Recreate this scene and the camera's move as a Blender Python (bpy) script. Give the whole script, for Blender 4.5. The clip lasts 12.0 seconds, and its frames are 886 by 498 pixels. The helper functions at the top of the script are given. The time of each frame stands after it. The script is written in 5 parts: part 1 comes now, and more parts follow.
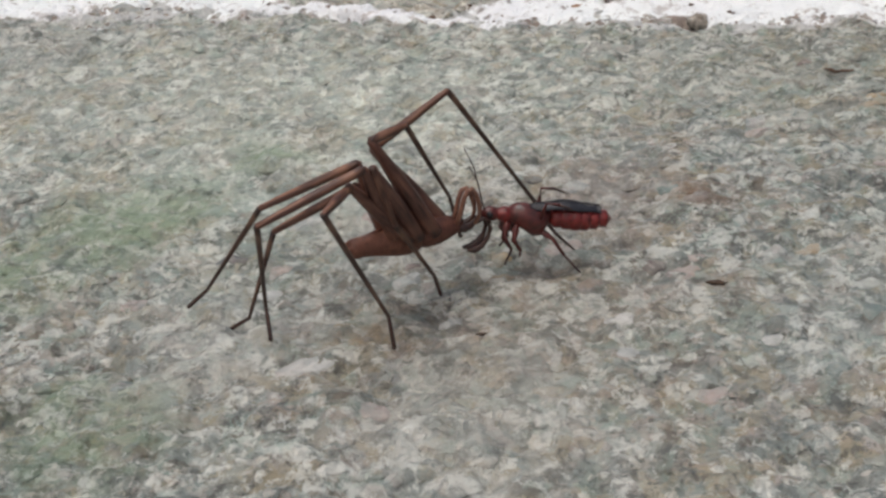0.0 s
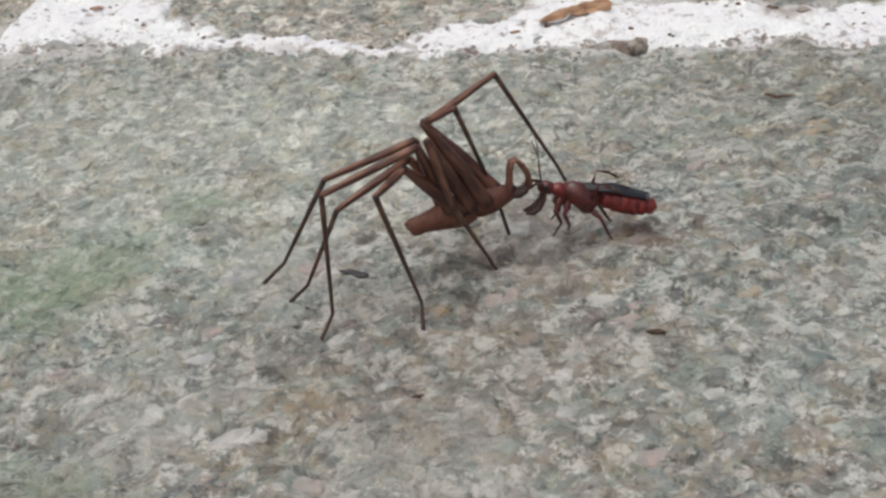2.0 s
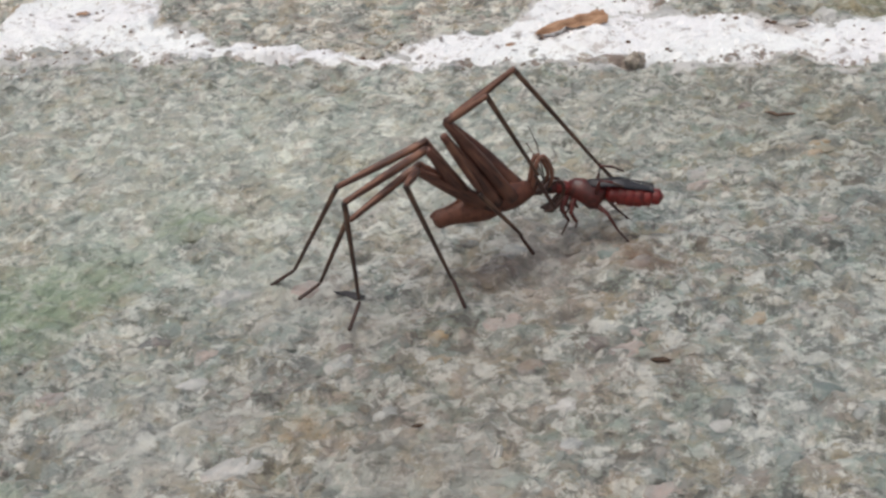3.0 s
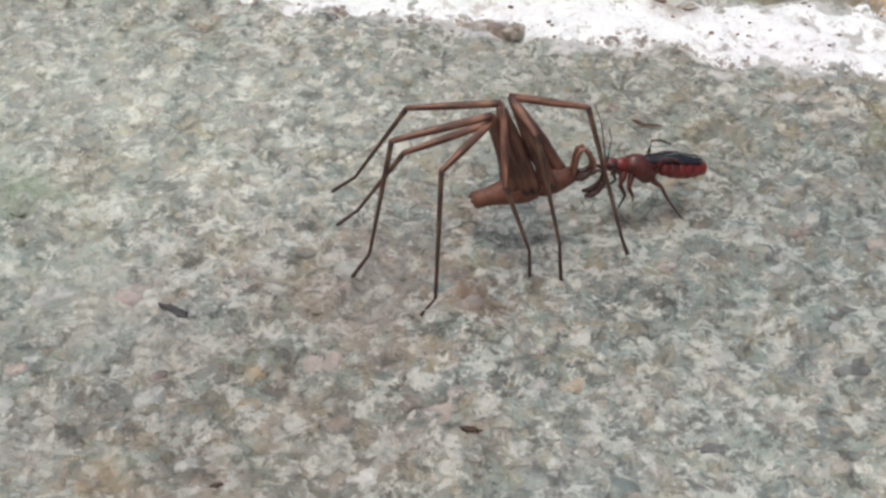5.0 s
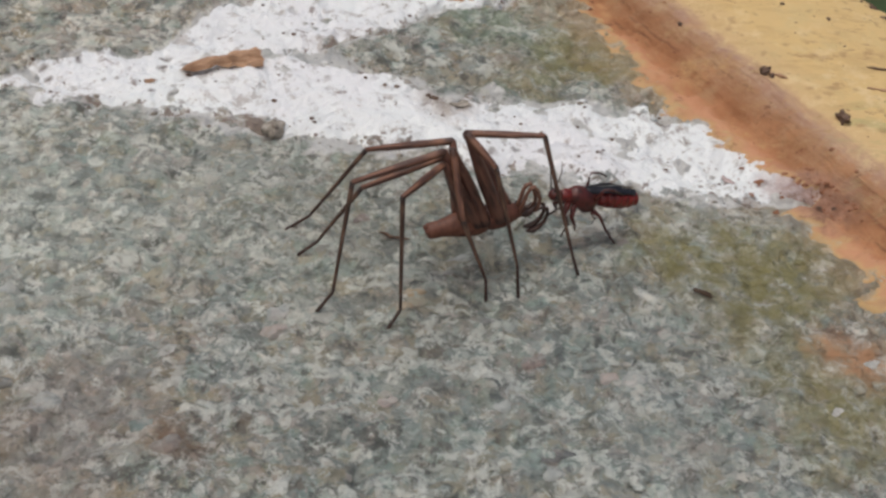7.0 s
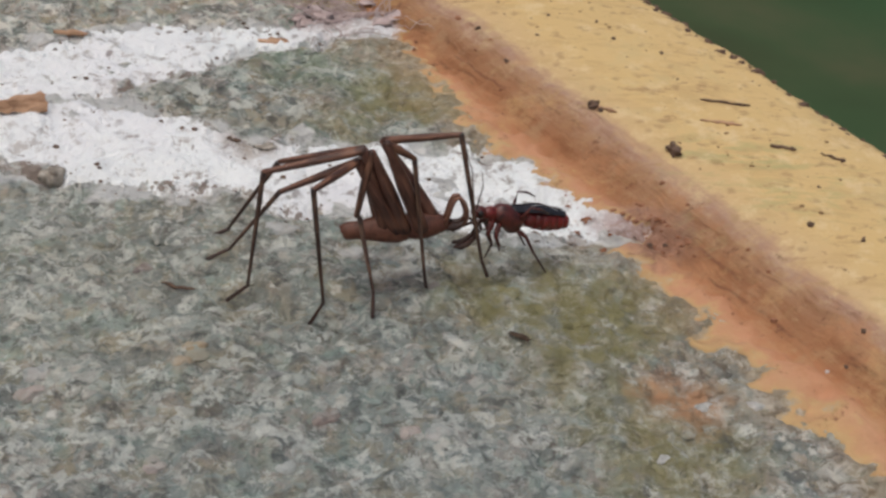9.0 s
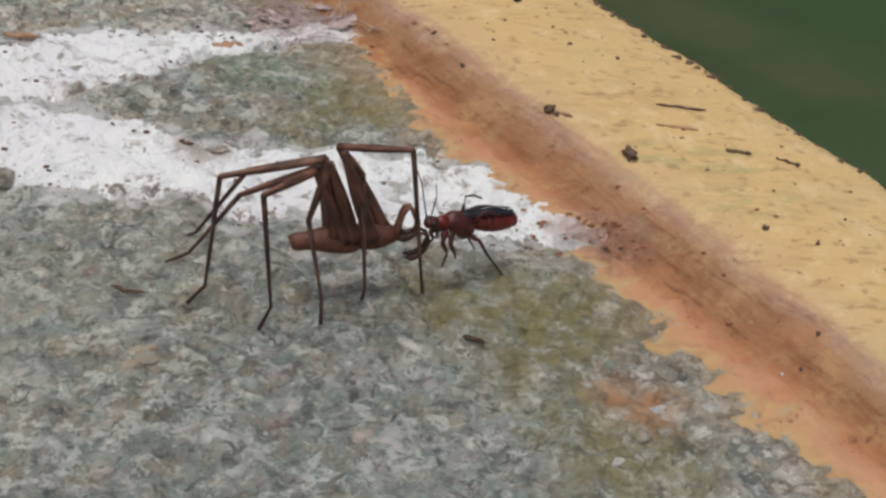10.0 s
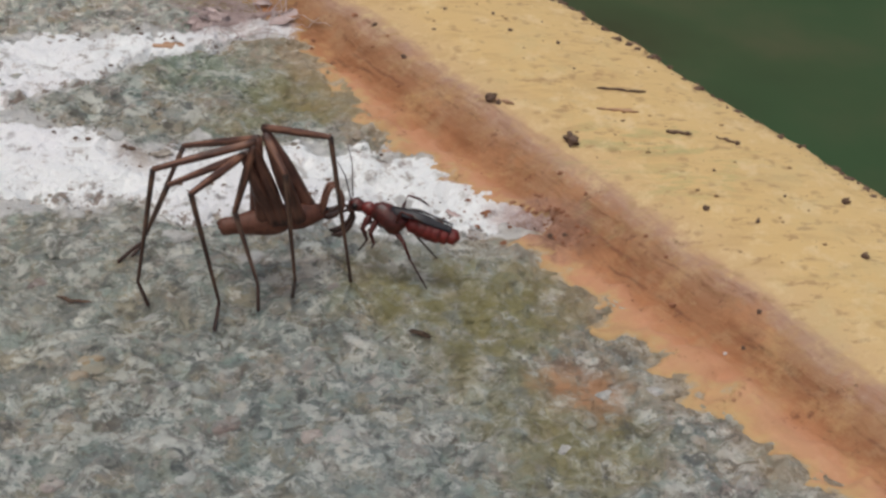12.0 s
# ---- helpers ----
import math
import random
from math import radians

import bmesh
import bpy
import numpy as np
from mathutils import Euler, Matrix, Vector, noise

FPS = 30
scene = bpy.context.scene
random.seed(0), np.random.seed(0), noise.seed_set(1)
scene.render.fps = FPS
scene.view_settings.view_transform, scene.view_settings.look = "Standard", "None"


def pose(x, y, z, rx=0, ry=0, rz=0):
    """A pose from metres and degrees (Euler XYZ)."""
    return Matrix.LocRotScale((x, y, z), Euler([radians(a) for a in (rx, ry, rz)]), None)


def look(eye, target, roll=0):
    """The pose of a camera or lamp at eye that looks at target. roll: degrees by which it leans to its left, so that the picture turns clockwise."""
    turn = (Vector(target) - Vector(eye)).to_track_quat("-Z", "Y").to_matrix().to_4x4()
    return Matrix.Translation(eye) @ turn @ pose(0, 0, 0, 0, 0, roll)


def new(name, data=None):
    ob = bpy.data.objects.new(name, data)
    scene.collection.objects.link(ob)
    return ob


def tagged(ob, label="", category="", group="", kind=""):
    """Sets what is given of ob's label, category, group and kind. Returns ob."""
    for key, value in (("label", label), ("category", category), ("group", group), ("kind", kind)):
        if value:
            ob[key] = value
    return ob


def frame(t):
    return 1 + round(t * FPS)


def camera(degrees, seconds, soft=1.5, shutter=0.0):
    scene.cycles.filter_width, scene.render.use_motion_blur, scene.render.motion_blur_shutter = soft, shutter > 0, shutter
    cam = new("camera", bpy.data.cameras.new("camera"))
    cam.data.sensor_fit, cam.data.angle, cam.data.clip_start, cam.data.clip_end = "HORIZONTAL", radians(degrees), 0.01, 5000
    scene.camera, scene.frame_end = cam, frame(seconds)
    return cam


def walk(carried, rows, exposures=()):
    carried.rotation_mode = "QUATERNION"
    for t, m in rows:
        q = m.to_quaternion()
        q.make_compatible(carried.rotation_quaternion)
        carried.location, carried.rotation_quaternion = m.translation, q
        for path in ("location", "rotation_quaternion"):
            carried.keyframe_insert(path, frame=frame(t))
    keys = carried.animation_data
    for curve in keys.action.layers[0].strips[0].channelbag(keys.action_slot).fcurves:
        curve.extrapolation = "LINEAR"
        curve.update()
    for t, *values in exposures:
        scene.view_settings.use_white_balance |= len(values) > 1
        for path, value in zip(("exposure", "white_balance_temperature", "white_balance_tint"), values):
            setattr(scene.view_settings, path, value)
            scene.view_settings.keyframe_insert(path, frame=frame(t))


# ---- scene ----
# The ledge, its rim and the two insects are small: lengths below are in centimetres unless the name says otherwise.
CM = 0.01
cam = camera(37.0, 12.0, soft=2.7)
PATH = [
    (0, (-0.01089, -0.17076, 0.06289), (-0.03714, 0.00180, -0.03475), -5.20),
    (0.5, (-0.01061, -0.16881, 0.06348), (-0.03498, 0.00298, -0.03598), -5.77),
    (1, (-0.01098, -0.16778, 0.06484), (-0.03390, 0.00404, -0.03493), -6.23),
    (1.5, (-0.01097, -0.16705, 0.06424), (-0.03294, 0.00488, -0.03554), -6.42),
    (2, (-0.00804, -0.16503, 0.06635), (-0.02946, 0.00723, -0.03299), -6.43),
    (2.5, (-0.00743, -0.16354, 0.06722), (-0.02770, 0.00927, -0.03140), -6.33),
    (2.7, (-0.00843, -0.16278, 0.06686), (-0.02803, 0.01043, -0.03119), -6.16),
    (4.3, (-0.01214, -0.15282, 0.07636), (-0.02042, 0.00439, -0.04698), 0.79),
    (4.5, (-0.01078, -0.15033, 0.07896), (-0.01772, 0.00522, -0.04657), 1.51),
    (5, (-0.00303, -0.14458, 0.08622), (-0.00762, 0.00825, -0.04270), 2.97),
    (5.5, (0.00301, -0.14076, 0.08802), (0.00305, 0.01250, -0.04049), 4.54),
    (6, (0.00534, -0.13707, 0.08802), (0.00897, 0.01560, -0.04114), 5.72),
    (6.5, (0.00912, -0.13242, 0.09049), (0.01551, 0.02085, -0.03783), 6.71),
    (7, (0.01592, -0.13084, 0.09317), (0.02327, 0.02281, -0.03465), 7.10),
    (7.5, (0.02378, -0.12953, 0.09483), (0.03191, 0.02326, -0.03396), 7.28),
    (7.7, (0.02653, -0.12787, 0.09531), (0.03422, 0.02488, -0.03356), 7.19),
    (9.3, (0.02878, -0.12261, 0.08094), (0.05064, 0.04052, -0.03268), 8.11),
    (9.5, (0.02887, -0.12222, 0.08175), (0.05147, 0.04101, -0.03159), 8.39),
    (10, (0.02972, -0.12305, 0.08081), (0.05496, 0.03981, -0.03250), 8.81),
    (10.5, (0.02896, -0.12112, 0.08214), (0.05486, 0.03949, -0.03419), 8.63),
    (11, (0.02970, -0.12169, 0.08152), (0.05584, 0.03893, -0.03476), 8.08),
    (11.5, (0.02974, -0.12027, 0.08289), (0.05584, 0.04009, -0.03375), 7.78),
    (12, (0.03242, -0.12301, 0.08352), (0.06194, 0.03719, -0.03252), 7.19),
]
walk(cam, [(t, look(eye, target, roll)) for t, eye, target, roll in PATH],
     exposures=[(0.0, 0.17), (2.7, 0.22), (4.3, 0.29), (5.0, 0.40), (5.5, 0.21), (6.2, 0.05), (7.2, -0.07), (9.3, -0.08), (12.0, -0.09)])

# ---- daylight from an overcast sky ----
world = bpy.data.worlds.new("overcast_sky")
scene.world = world
world.use_nodes = True
wn, wl = world.node_tree.nodes, world.node_tree.links
sky = wn.new("ShaderNodeTexSky")
sky.sky_type, sky.sun_disc = "NISHITA", False
sky.sun_elevation, sky.sun_rotation = radians(62), radians(205)
sky.air_density, sky.dust_density, sky.ozone_density = 1.0, 6.0, 1.0
wl.new(sky.outputs[0], wn["Background"].inputs["Color"])
wn["Background"].inputs["Strength"].default_value = 0.085
sun_data = bpy.data.lights.new("sun", "SUN")
sun_data.energy, sun_data.angle, sun_data.color = 1.7, radians(24), (1.0, 0.985, 0.955)
sun = new("sun", sun_data)
sun.matrix_world = look((-0.12, 0.22, 1.0), (0, 0, 0))


# ---- materials ----
class Nodes:
    """A small helper round one material's node tree."""

    def __init__(self, name, roughness=0.8, metallic=0.0, specular=0.4):
        self.m = bpy.data.materials.new(name)
        self.m.use_nodes = True
        self.n, self.l = self.m.node_tree.nodes, self.m.node_tree.links
        self.b = self.n["Principled BSDF"]
        self.b.inputs["Roughness"].default_value = roughness
        self.b.inputs["Metallic"].default_value = metallic
        self.b.inputs["Specular IOR Level"].default_value = specular
        self.co = self.n.new("ShaderNodeTexCoord").outputs["Object"]

    def put(self, socket, value):
        if isinstance(value, bpy.types.NodeSocket):
            self.l.new(value, socket)
        elif isinstance(value, tuple) and len(value) == 3 and socket.type == "RGBA":
            socket.default_value = (*value, 1)
        else:
            socket.default_value = value

    def noise(self, scale, detail=3.0, rough=0.55, co=None, out="Fac", distortion=0.0):
        t = self.n.new("ShaderNodeTexNoise")
        self.put(t.inputs["Vector"], co or self.co)
        self.put(t.inputs["Scale"], scale), self.put(t.inputs["Detail"], detail)
        self.put(t.inputs["Roughness"], rough), self.put(t.inputs["Distortion"], distortion)
        return t.outputs[out]

    def cells(self, scale, co=None, out="Color", randomness=1.0, feature="F1", dims="3D"):
        t = self.n.new("ShaderNodeTexVoronoi")
        t.feature, t.voronoi_dimensions = feature, dims
        self.put(t.inputs["Vector"], co or self.co)
        self.put(t.inputs["Scale"], scale), self.put(t.inputs["Randomness"], randomness)
        return t.outputs[out]

    def channel(self, colour, which="Red"):
        t = self.n.new("ShaderNodeSeparateColor")
        self.put(t.inputs[0], colour)
        return t.outputs[which]

    def ramp(self, fac, stops, mode="LINEAR"):
        t = self.n.new("ShaderNodeValToRGB")
        t.color_ramp.interpolation = mode
        e = t.color_ramp.elements
        while len(e) < len(stops):
            e.new(0.5)
        for k, (at, c) in zip(e, stops):
            k.position = at
            k.color = (*c, 1) if isinstance(c, tuple) else (c, c, c, 1)
        self.put(t.inputs[0], fac)
        return t.outputs[0]

    def math(self, op, a, b=0.0, clamp=False):
        t = self.n.new("ShaderNodeMath")
        t.operation, t.use_clamp = op, clamp
        self.put(t.inputs[0], a), self.put(t.inputs[1], b)
        return t.outputs[0]

    def mix(self, fac, a, b, mode="MIX"):
        t = self.n.new("ShaderNodeMix")
        t.data_type, t.blend_type = "RGBA", mode
        self.put(t.inputs["Factor"], fac)
        self.put(t.inputs["A"], a), self.put(t.inputs["B"], b)
        return t.outputs["Result"]

    def warp(self, scale, amount, co=None):
        """Coordinates pushed about by a noise."""
        t = self.n.new("ShaderNodeVectorMath")
        t.operation = "MULTIPLY_ADD"
        self.put(t.inputs[0], self.noise(scale, 2.0, out="Color"))
        t.inputs[1].default_value = (amount,) * 3
        self.put(t.inputs[2], co or self.co)
        return t.outputs[0]

    def patch(self, x, y, radius, ragged=0.5, broken=1.0):
        """A ragged-edged stain round a place on the ledge (centimetres): 1 inside, 0 outside."""
        t = self.n.new("ShaderNodeVectorMath")
        t.operation = "DISTANCE"
        self.put(t.inputs[0], self.co)
        t.inputs[1].default_value = (x * CM, y * CM, 0)
        d = self.math("DIVIDE", t.outputs["Value"], radius * CM)
        d = self.math("ADD", d, self.math("MULTIPLY", self.math("SUBTRACT", self.noise(110.0, 5.0, 0.7), 0.5), 2.4 * ragged))
        whole = self.ramp(d, [(0.35, 1.0), (1.05, 0.0)])
        if not broken:
            return whole
        return self.math("MULTIPLY", whole, self.ramp(self.noise(420.0, 5.0, 0.7), [(0.36, 0.15), (0.56, 1.0)]))

    def scaled(self, x, y, z, rz=0.0):
        t = self.n.new("ShaderNodeMapping")
        t.inputs["Scale"].default_value = (x, y, z)
        t.inputs["Rotation"].default_value = (0, 0, radians(rz))
        self.put(t.inputs["Vector"], self.co)
        return t.outputs[0]

    def bump(self, height, distance, strength=1.0, normal=None):
        t = self.n.new("ShaderNodeBump")
        self.put(t.inputs["Height"], height)
        t.inputs["Distance"].default_value, t.inputs["Strength"].default_value = distance, strength
        if normal:
            self.put(t.inputs["Normal"], normal)
        return t.outputs[0]

    def done(self, colour, normal=None, roughness=None):
        self.put(self.b.inputs["Base Color"], colour)
        if normal:
            self.put(self.b.inputs["Normal"], normal)
        if roughness:
            self.put(self.b.inputs["Roughness"], roughness)
        return self.m


GRAINS = [(0.0, (0.12, 0.108, 0.095)), (0.07, (0.17, 0.175, 0.17)), (0.18, (0.225, 0.255, 0.245)), (0.30, (0.29, 0.315, 0.30)), (0.42, (0.345, 0.365, 0.33)),
          (0.52, (0.30, 0.25, 0.205)), (0.58, (0.355, 0.30, 0.215)), (0.66, (0.42, 0.445, 0.425)), (0.78, (0.50, 0.435, 0.385)), (0.86, (0.40, 0.335, 0.31)), (0.94, (0.64, 0.62, 0.57)), (1.0, (0.21, 0.275, 0.255))]


def weathered(k, c, tint, stains):
    """Broad drifts of colour, lichen and dirt, plus painted sheen and shade, over stone or grains."""
    c = k.mix(k.ramp(k.noise(55.0, 5.0, 0.65), [(0.45, 0.0), (0.62, 0.30)]), c, (0.275, 0.318, 0.285))
    c = k.mix(k.ramp(k.noise(90.0, 5.0, 0.65, co=k.warp(20.0, 0.05)), [(0.55, 0.0), (0.64, 0.50)]), c, (0.375, 0.285, 0.185))
    c = k.mix(k.ramp(k.noise(95.0, 5.0, 0.65, co=k.warp(33.0, 0.04)), [(0.54, 0.0), (0.68, 0.38)]), c, (0.20, 0.218, 0.215))
    c = k.mix(k.ramp(k.noise(26.0, 3.0, 0.6), [(0.52, 0.0), (0.68, 0.3)]), c, (0.52, 0.505, 0.47))
    # blotches a few millimetres across
    for scale, lo, hi, most, colour in (
            (250.0, 0.54, 0.60, 0.55, (0.33, 0.258, 0.155)), (310.0, 0.54, 0.60, 0.45, (0.36, 0.275, 0.24)), (225.0, 0.54, 0.60, 0.55, (0.15, 0.168, 0.162)),
            (345.0, 0.535, 0.59, 0.72, (0.68, 0.665, 0.62)), (275.0, 0.545, 0.61, 0.42, (0.245, 0.325, 0.285)), (390.0, 0.57, 0.63, 0.75, (0.085, 0.08, 0.07))):
        c = k.mix(k.ramp(k.noise(scale, 5.0, 0.66, co=k.warp(scale * 0.9, 0.0025)), [(lo, 0.0), (hi, most)]), c, colour)
    c = k.mix(k.ramp(k.noise(700.0, 4.0, 0.7), [(0.345, 0.7), (0.41, 0.0)]), c, (0.10, 0.098, 0.09))
    c = k.mix(k.ramp(k.noise(620.0, 4.0, 0.7, co=k.warp(300.0, 0.003)), [(0.61, 0.0), (0.67, 0.65)]), c, (0.66, 0.65, 0.62))
    # flaking about a millimetre across: pale broken flecks, with shade painted into the hollows
    flake_shade = k.noise(430.0, 6.0, 0.70, co=k.warp(330.0, 0.0030))
    c = k.mix(k.ramp(flake_shade, [(0.56, 0.0), (0.635, 0.78)]), c, k.ramp(k.noise(150.0, 3.0), [(0.42, (0.66, 0.655, 0.625)), (0.58, (0.62, 0.57, 0.51))]))
    c = k.mix(k.ramp(flake_shade, [(0.37, 0.80), (0.43, 0.0)]), c, k.ramp(k.noise(170.0, 3.0), [(0.42, (0.105, 0.112, 0.112)), (0.58, (0.15, 0.118, 0.09))]))
    for x, y, radius, strength, colour in stains:
        c = k.mix(k.math("MULTIPLY", k.patch(x, y, radius, 0.9), strength), c, colour)
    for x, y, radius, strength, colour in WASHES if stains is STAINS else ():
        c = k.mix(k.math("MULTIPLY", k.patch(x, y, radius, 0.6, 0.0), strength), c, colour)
    for x, y, radius, colour in DRIFTS if stains is STAINS else ():
        c = k.mix(k.patch(x, y, radius, 0.7, 0.0), c, k.mix(1.0, c, colour, "MULTIPLY"))
    c = limed(k, k.mix(1.0, c, tint, "MULTIPLY"), (0.43, 0.29, 0.15), 4.35, 5.3, 0.65)
    near = k.n.new("ShaderNodeAttribute")
    near.attribute_name = "near_joint"
    smear = k.math("ADD", near.outputs["Fac"], k.math("MULTIPLY", k.math("SUBTRACT", k.noise(170.0, 6.0, 0.75, co=k.warp(60.0, 0.01)), 0.5), 1.9))
    return k.mix(k.ramp(smear, [(0.56, 0.0), (0.78, 0.85)]), c, (0.66, 0.655, 0.635))


def limed(k, c, colour, start, full, most, ragged=2.2):
    """Thin smears of limewash that ran over from the fillet, thinning out away from it."""
    dot = k.n.new("ShaderNodeVectorMath")
    dot.operation = "DOT_PRODUCT"
    k.put(dot.inputs[0], k.co)
    dot.inputs[1].default_value = (0.856 / CM, 0.516 / CM, 0)
    s = k.math("ADD", dot.outputs["Value"], k.math("MULTIPLY", k.math("SUBTRACT", k.noise(120.0, 6.0, 0.72), 0.5), ragged))
    fac = k.ramp(k.math("DIVIDE", s, 10.0), [(start / 10, 0.0), (full / 10, most)])
    return k.mix(fac, c, colour)


def stone_colour(k):
    """A mosaic of mixed grains, most of them two to four millimetres across, with finer grain in the gaps."""
    co = k.warp(420.0, 0.0022, k.warp(160.0, 0.004))
    big = k.ramp(k.channel(k.cells(225.0, co)), GRAINS)
    mid = k.ramp(k.channel(k.cells(430.0, co), "Blue"), GRAINS)
    small = k.ramp(k.channel(k.cells(950.0, co), "Green"), GRAINS)
    c = k.mix(k.ramp(k.noise(240.0, 4.0, 0.6), [(0.47, 0.0), (0.52, 0.85)]), big, mid)
    c = k.mix(k.ramp(k.noise(430.0, 4.0, 0.65), [(0.50, 0.0), (0.56, 0.75)]), c, small)
    fine = k.ramp(k.noise(800.0, 6.0, 0.75), [(0.32, (0.12, 0.12, 0.11)), (0.45, (0.27, 0.275, 0.26)), (0.58, (0.40, 0.39, 0.365)), (0.70, (0.62, 0.60, 0.57))])
    return k.mix(0.28, c, fine), co


def stone_material(name, tint=(1.0, 1.0, 1.0), stains=()):
    """Rough grey stone; stains: x, y, radius, strength, colour."""
    k = Nodes(name, 0.8, specular=0.5)
    c, co = stone_colour(k)
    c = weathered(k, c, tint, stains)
    # same noise as the flaking, so hollows carry their painted shade
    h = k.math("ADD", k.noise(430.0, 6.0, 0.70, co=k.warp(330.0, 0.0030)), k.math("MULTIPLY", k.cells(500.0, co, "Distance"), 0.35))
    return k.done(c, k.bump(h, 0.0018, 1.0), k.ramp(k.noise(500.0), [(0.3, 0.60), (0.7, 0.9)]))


def grain_material(name, tint=(1.0, 1.0, 1.0), stains=()):
    """Flat grains, each leaning to a colour of its own."""
    k = Nodes(name, 0.75, specular=0.5)
    own = k.ramp(k.n.new("ShaderNodeNewGeometry").outputs["Random Per Island"], GRAINS)
    c = weathered(k, k.mix(k.ramp(k.noise(600.0, 4.0, 0.7), [(0.38, 0.30), (0.5, 0.80)]), stone_colour(k)[0], own), tint, stains)
    return k.done(c, k.bump(k.noise(900.0, 6.0, 0.75), 0.0007, 0.9))


OLIVE, MOSS, DUST = (0.235, 0.205, 0.085), (0.18, 0.24, 0.145), (0.52, 0.51, 0.475)
STAINS = [
    (5.3, -1.7, 1.3, 0.85, OLIVE), (6.1, -1.7, 0.9, 0.8, OLIVE), (6.3, -3.8, 1.1, 0.8, OLIVE), (4.6, -1.4, 0.6, 0.6, OLIVE), (5.6, -3.0, 0.9, 0.5, OLIVE),
    (-6.4, -5.6, 1.1, 0.8, MOSS), (-5.9, -4.9, 0.9, 0.7, MOSS), (-5.05, -3.8, 0.6, 0.8, MOSS), (-5.5, -8.8, 1.2, 0.6, MOSS), (-7.2, -6.6, 0.9, 0.6, MOSS),
    (-3.6, -5.6, 1.1, 0.6, DUST), (-2.2, -9.0, 1.5, 0.5, DUST), (-4.6, -7.6, 1.2, 0.45, DUST), (6.55, -2.95, 0.6, 0.95, (0.45, 0.24, 0.13)),
    (-0.27, -4.99, 0.45, 0.9, (0.20, 0.12, 0.075)), (-3.2, -7.5, 0.5, 0.45, (0.42, 0.28, 0.14)), (-1.2, -4.7, 1.0, 0.4, (0.27, 0.21, 0.19))]
# stone stretches darkened, or paled with dust and painted sky sheen by the joint
DRIFTS = [(-6.5, -2.5, 4.5, (1.22, 1.22, 1.20)), (-2.5, -1.6, 3.0, (1.15, 1.15, 1.13)), (2.7, -4.2, 3.6, (0.88, 0.90, 0.90)), (-2.4, -6.6, 2.4, (0.86, 0.86, 0.86)), (1.0, -2.6, 1.6, (1.12, 1.12, 1.12)), (2.0, -1.8, 2.2, (0.95, 0.95, 0.93)), (0.2, -2.0, 1.6, (0.93, 0.93, 0.92)), (3.4, -6.2, 2.4, (1.12, 1.12, 1.11))]
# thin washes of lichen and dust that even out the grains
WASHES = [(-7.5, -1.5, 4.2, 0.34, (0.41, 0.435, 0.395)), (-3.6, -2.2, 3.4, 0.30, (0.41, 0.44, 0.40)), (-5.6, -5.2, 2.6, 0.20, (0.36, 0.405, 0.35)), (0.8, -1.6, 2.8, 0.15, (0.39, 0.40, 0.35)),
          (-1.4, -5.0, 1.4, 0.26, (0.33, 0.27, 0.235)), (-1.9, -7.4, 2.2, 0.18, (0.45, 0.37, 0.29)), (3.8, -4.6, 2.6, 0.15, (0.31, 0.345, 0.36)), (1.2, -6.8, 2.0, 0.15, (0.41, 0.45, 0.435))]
WEDGE_STAINS = [(3.8, 2.6, 0.9, 0.8, OLIVE), (3.2, 1.7, 0.7, 0.6, OLIVE), (4.3, 2.4, 0.8, 0.7, OLIVE), (2.8, 3.2, 1.0, 0.5, MOSS)]
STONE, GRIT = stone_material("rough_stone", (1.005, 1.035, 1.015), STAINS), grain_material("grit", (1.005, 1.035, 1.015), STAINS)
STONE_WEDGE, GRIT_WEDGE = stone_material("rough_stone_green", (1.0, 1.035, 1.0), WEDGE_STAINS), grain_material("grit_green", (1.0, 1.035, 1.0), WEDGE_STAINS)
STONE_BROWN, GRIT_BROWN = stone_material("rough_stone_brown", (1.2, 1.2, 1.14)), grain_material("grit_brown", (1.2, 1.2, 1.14))


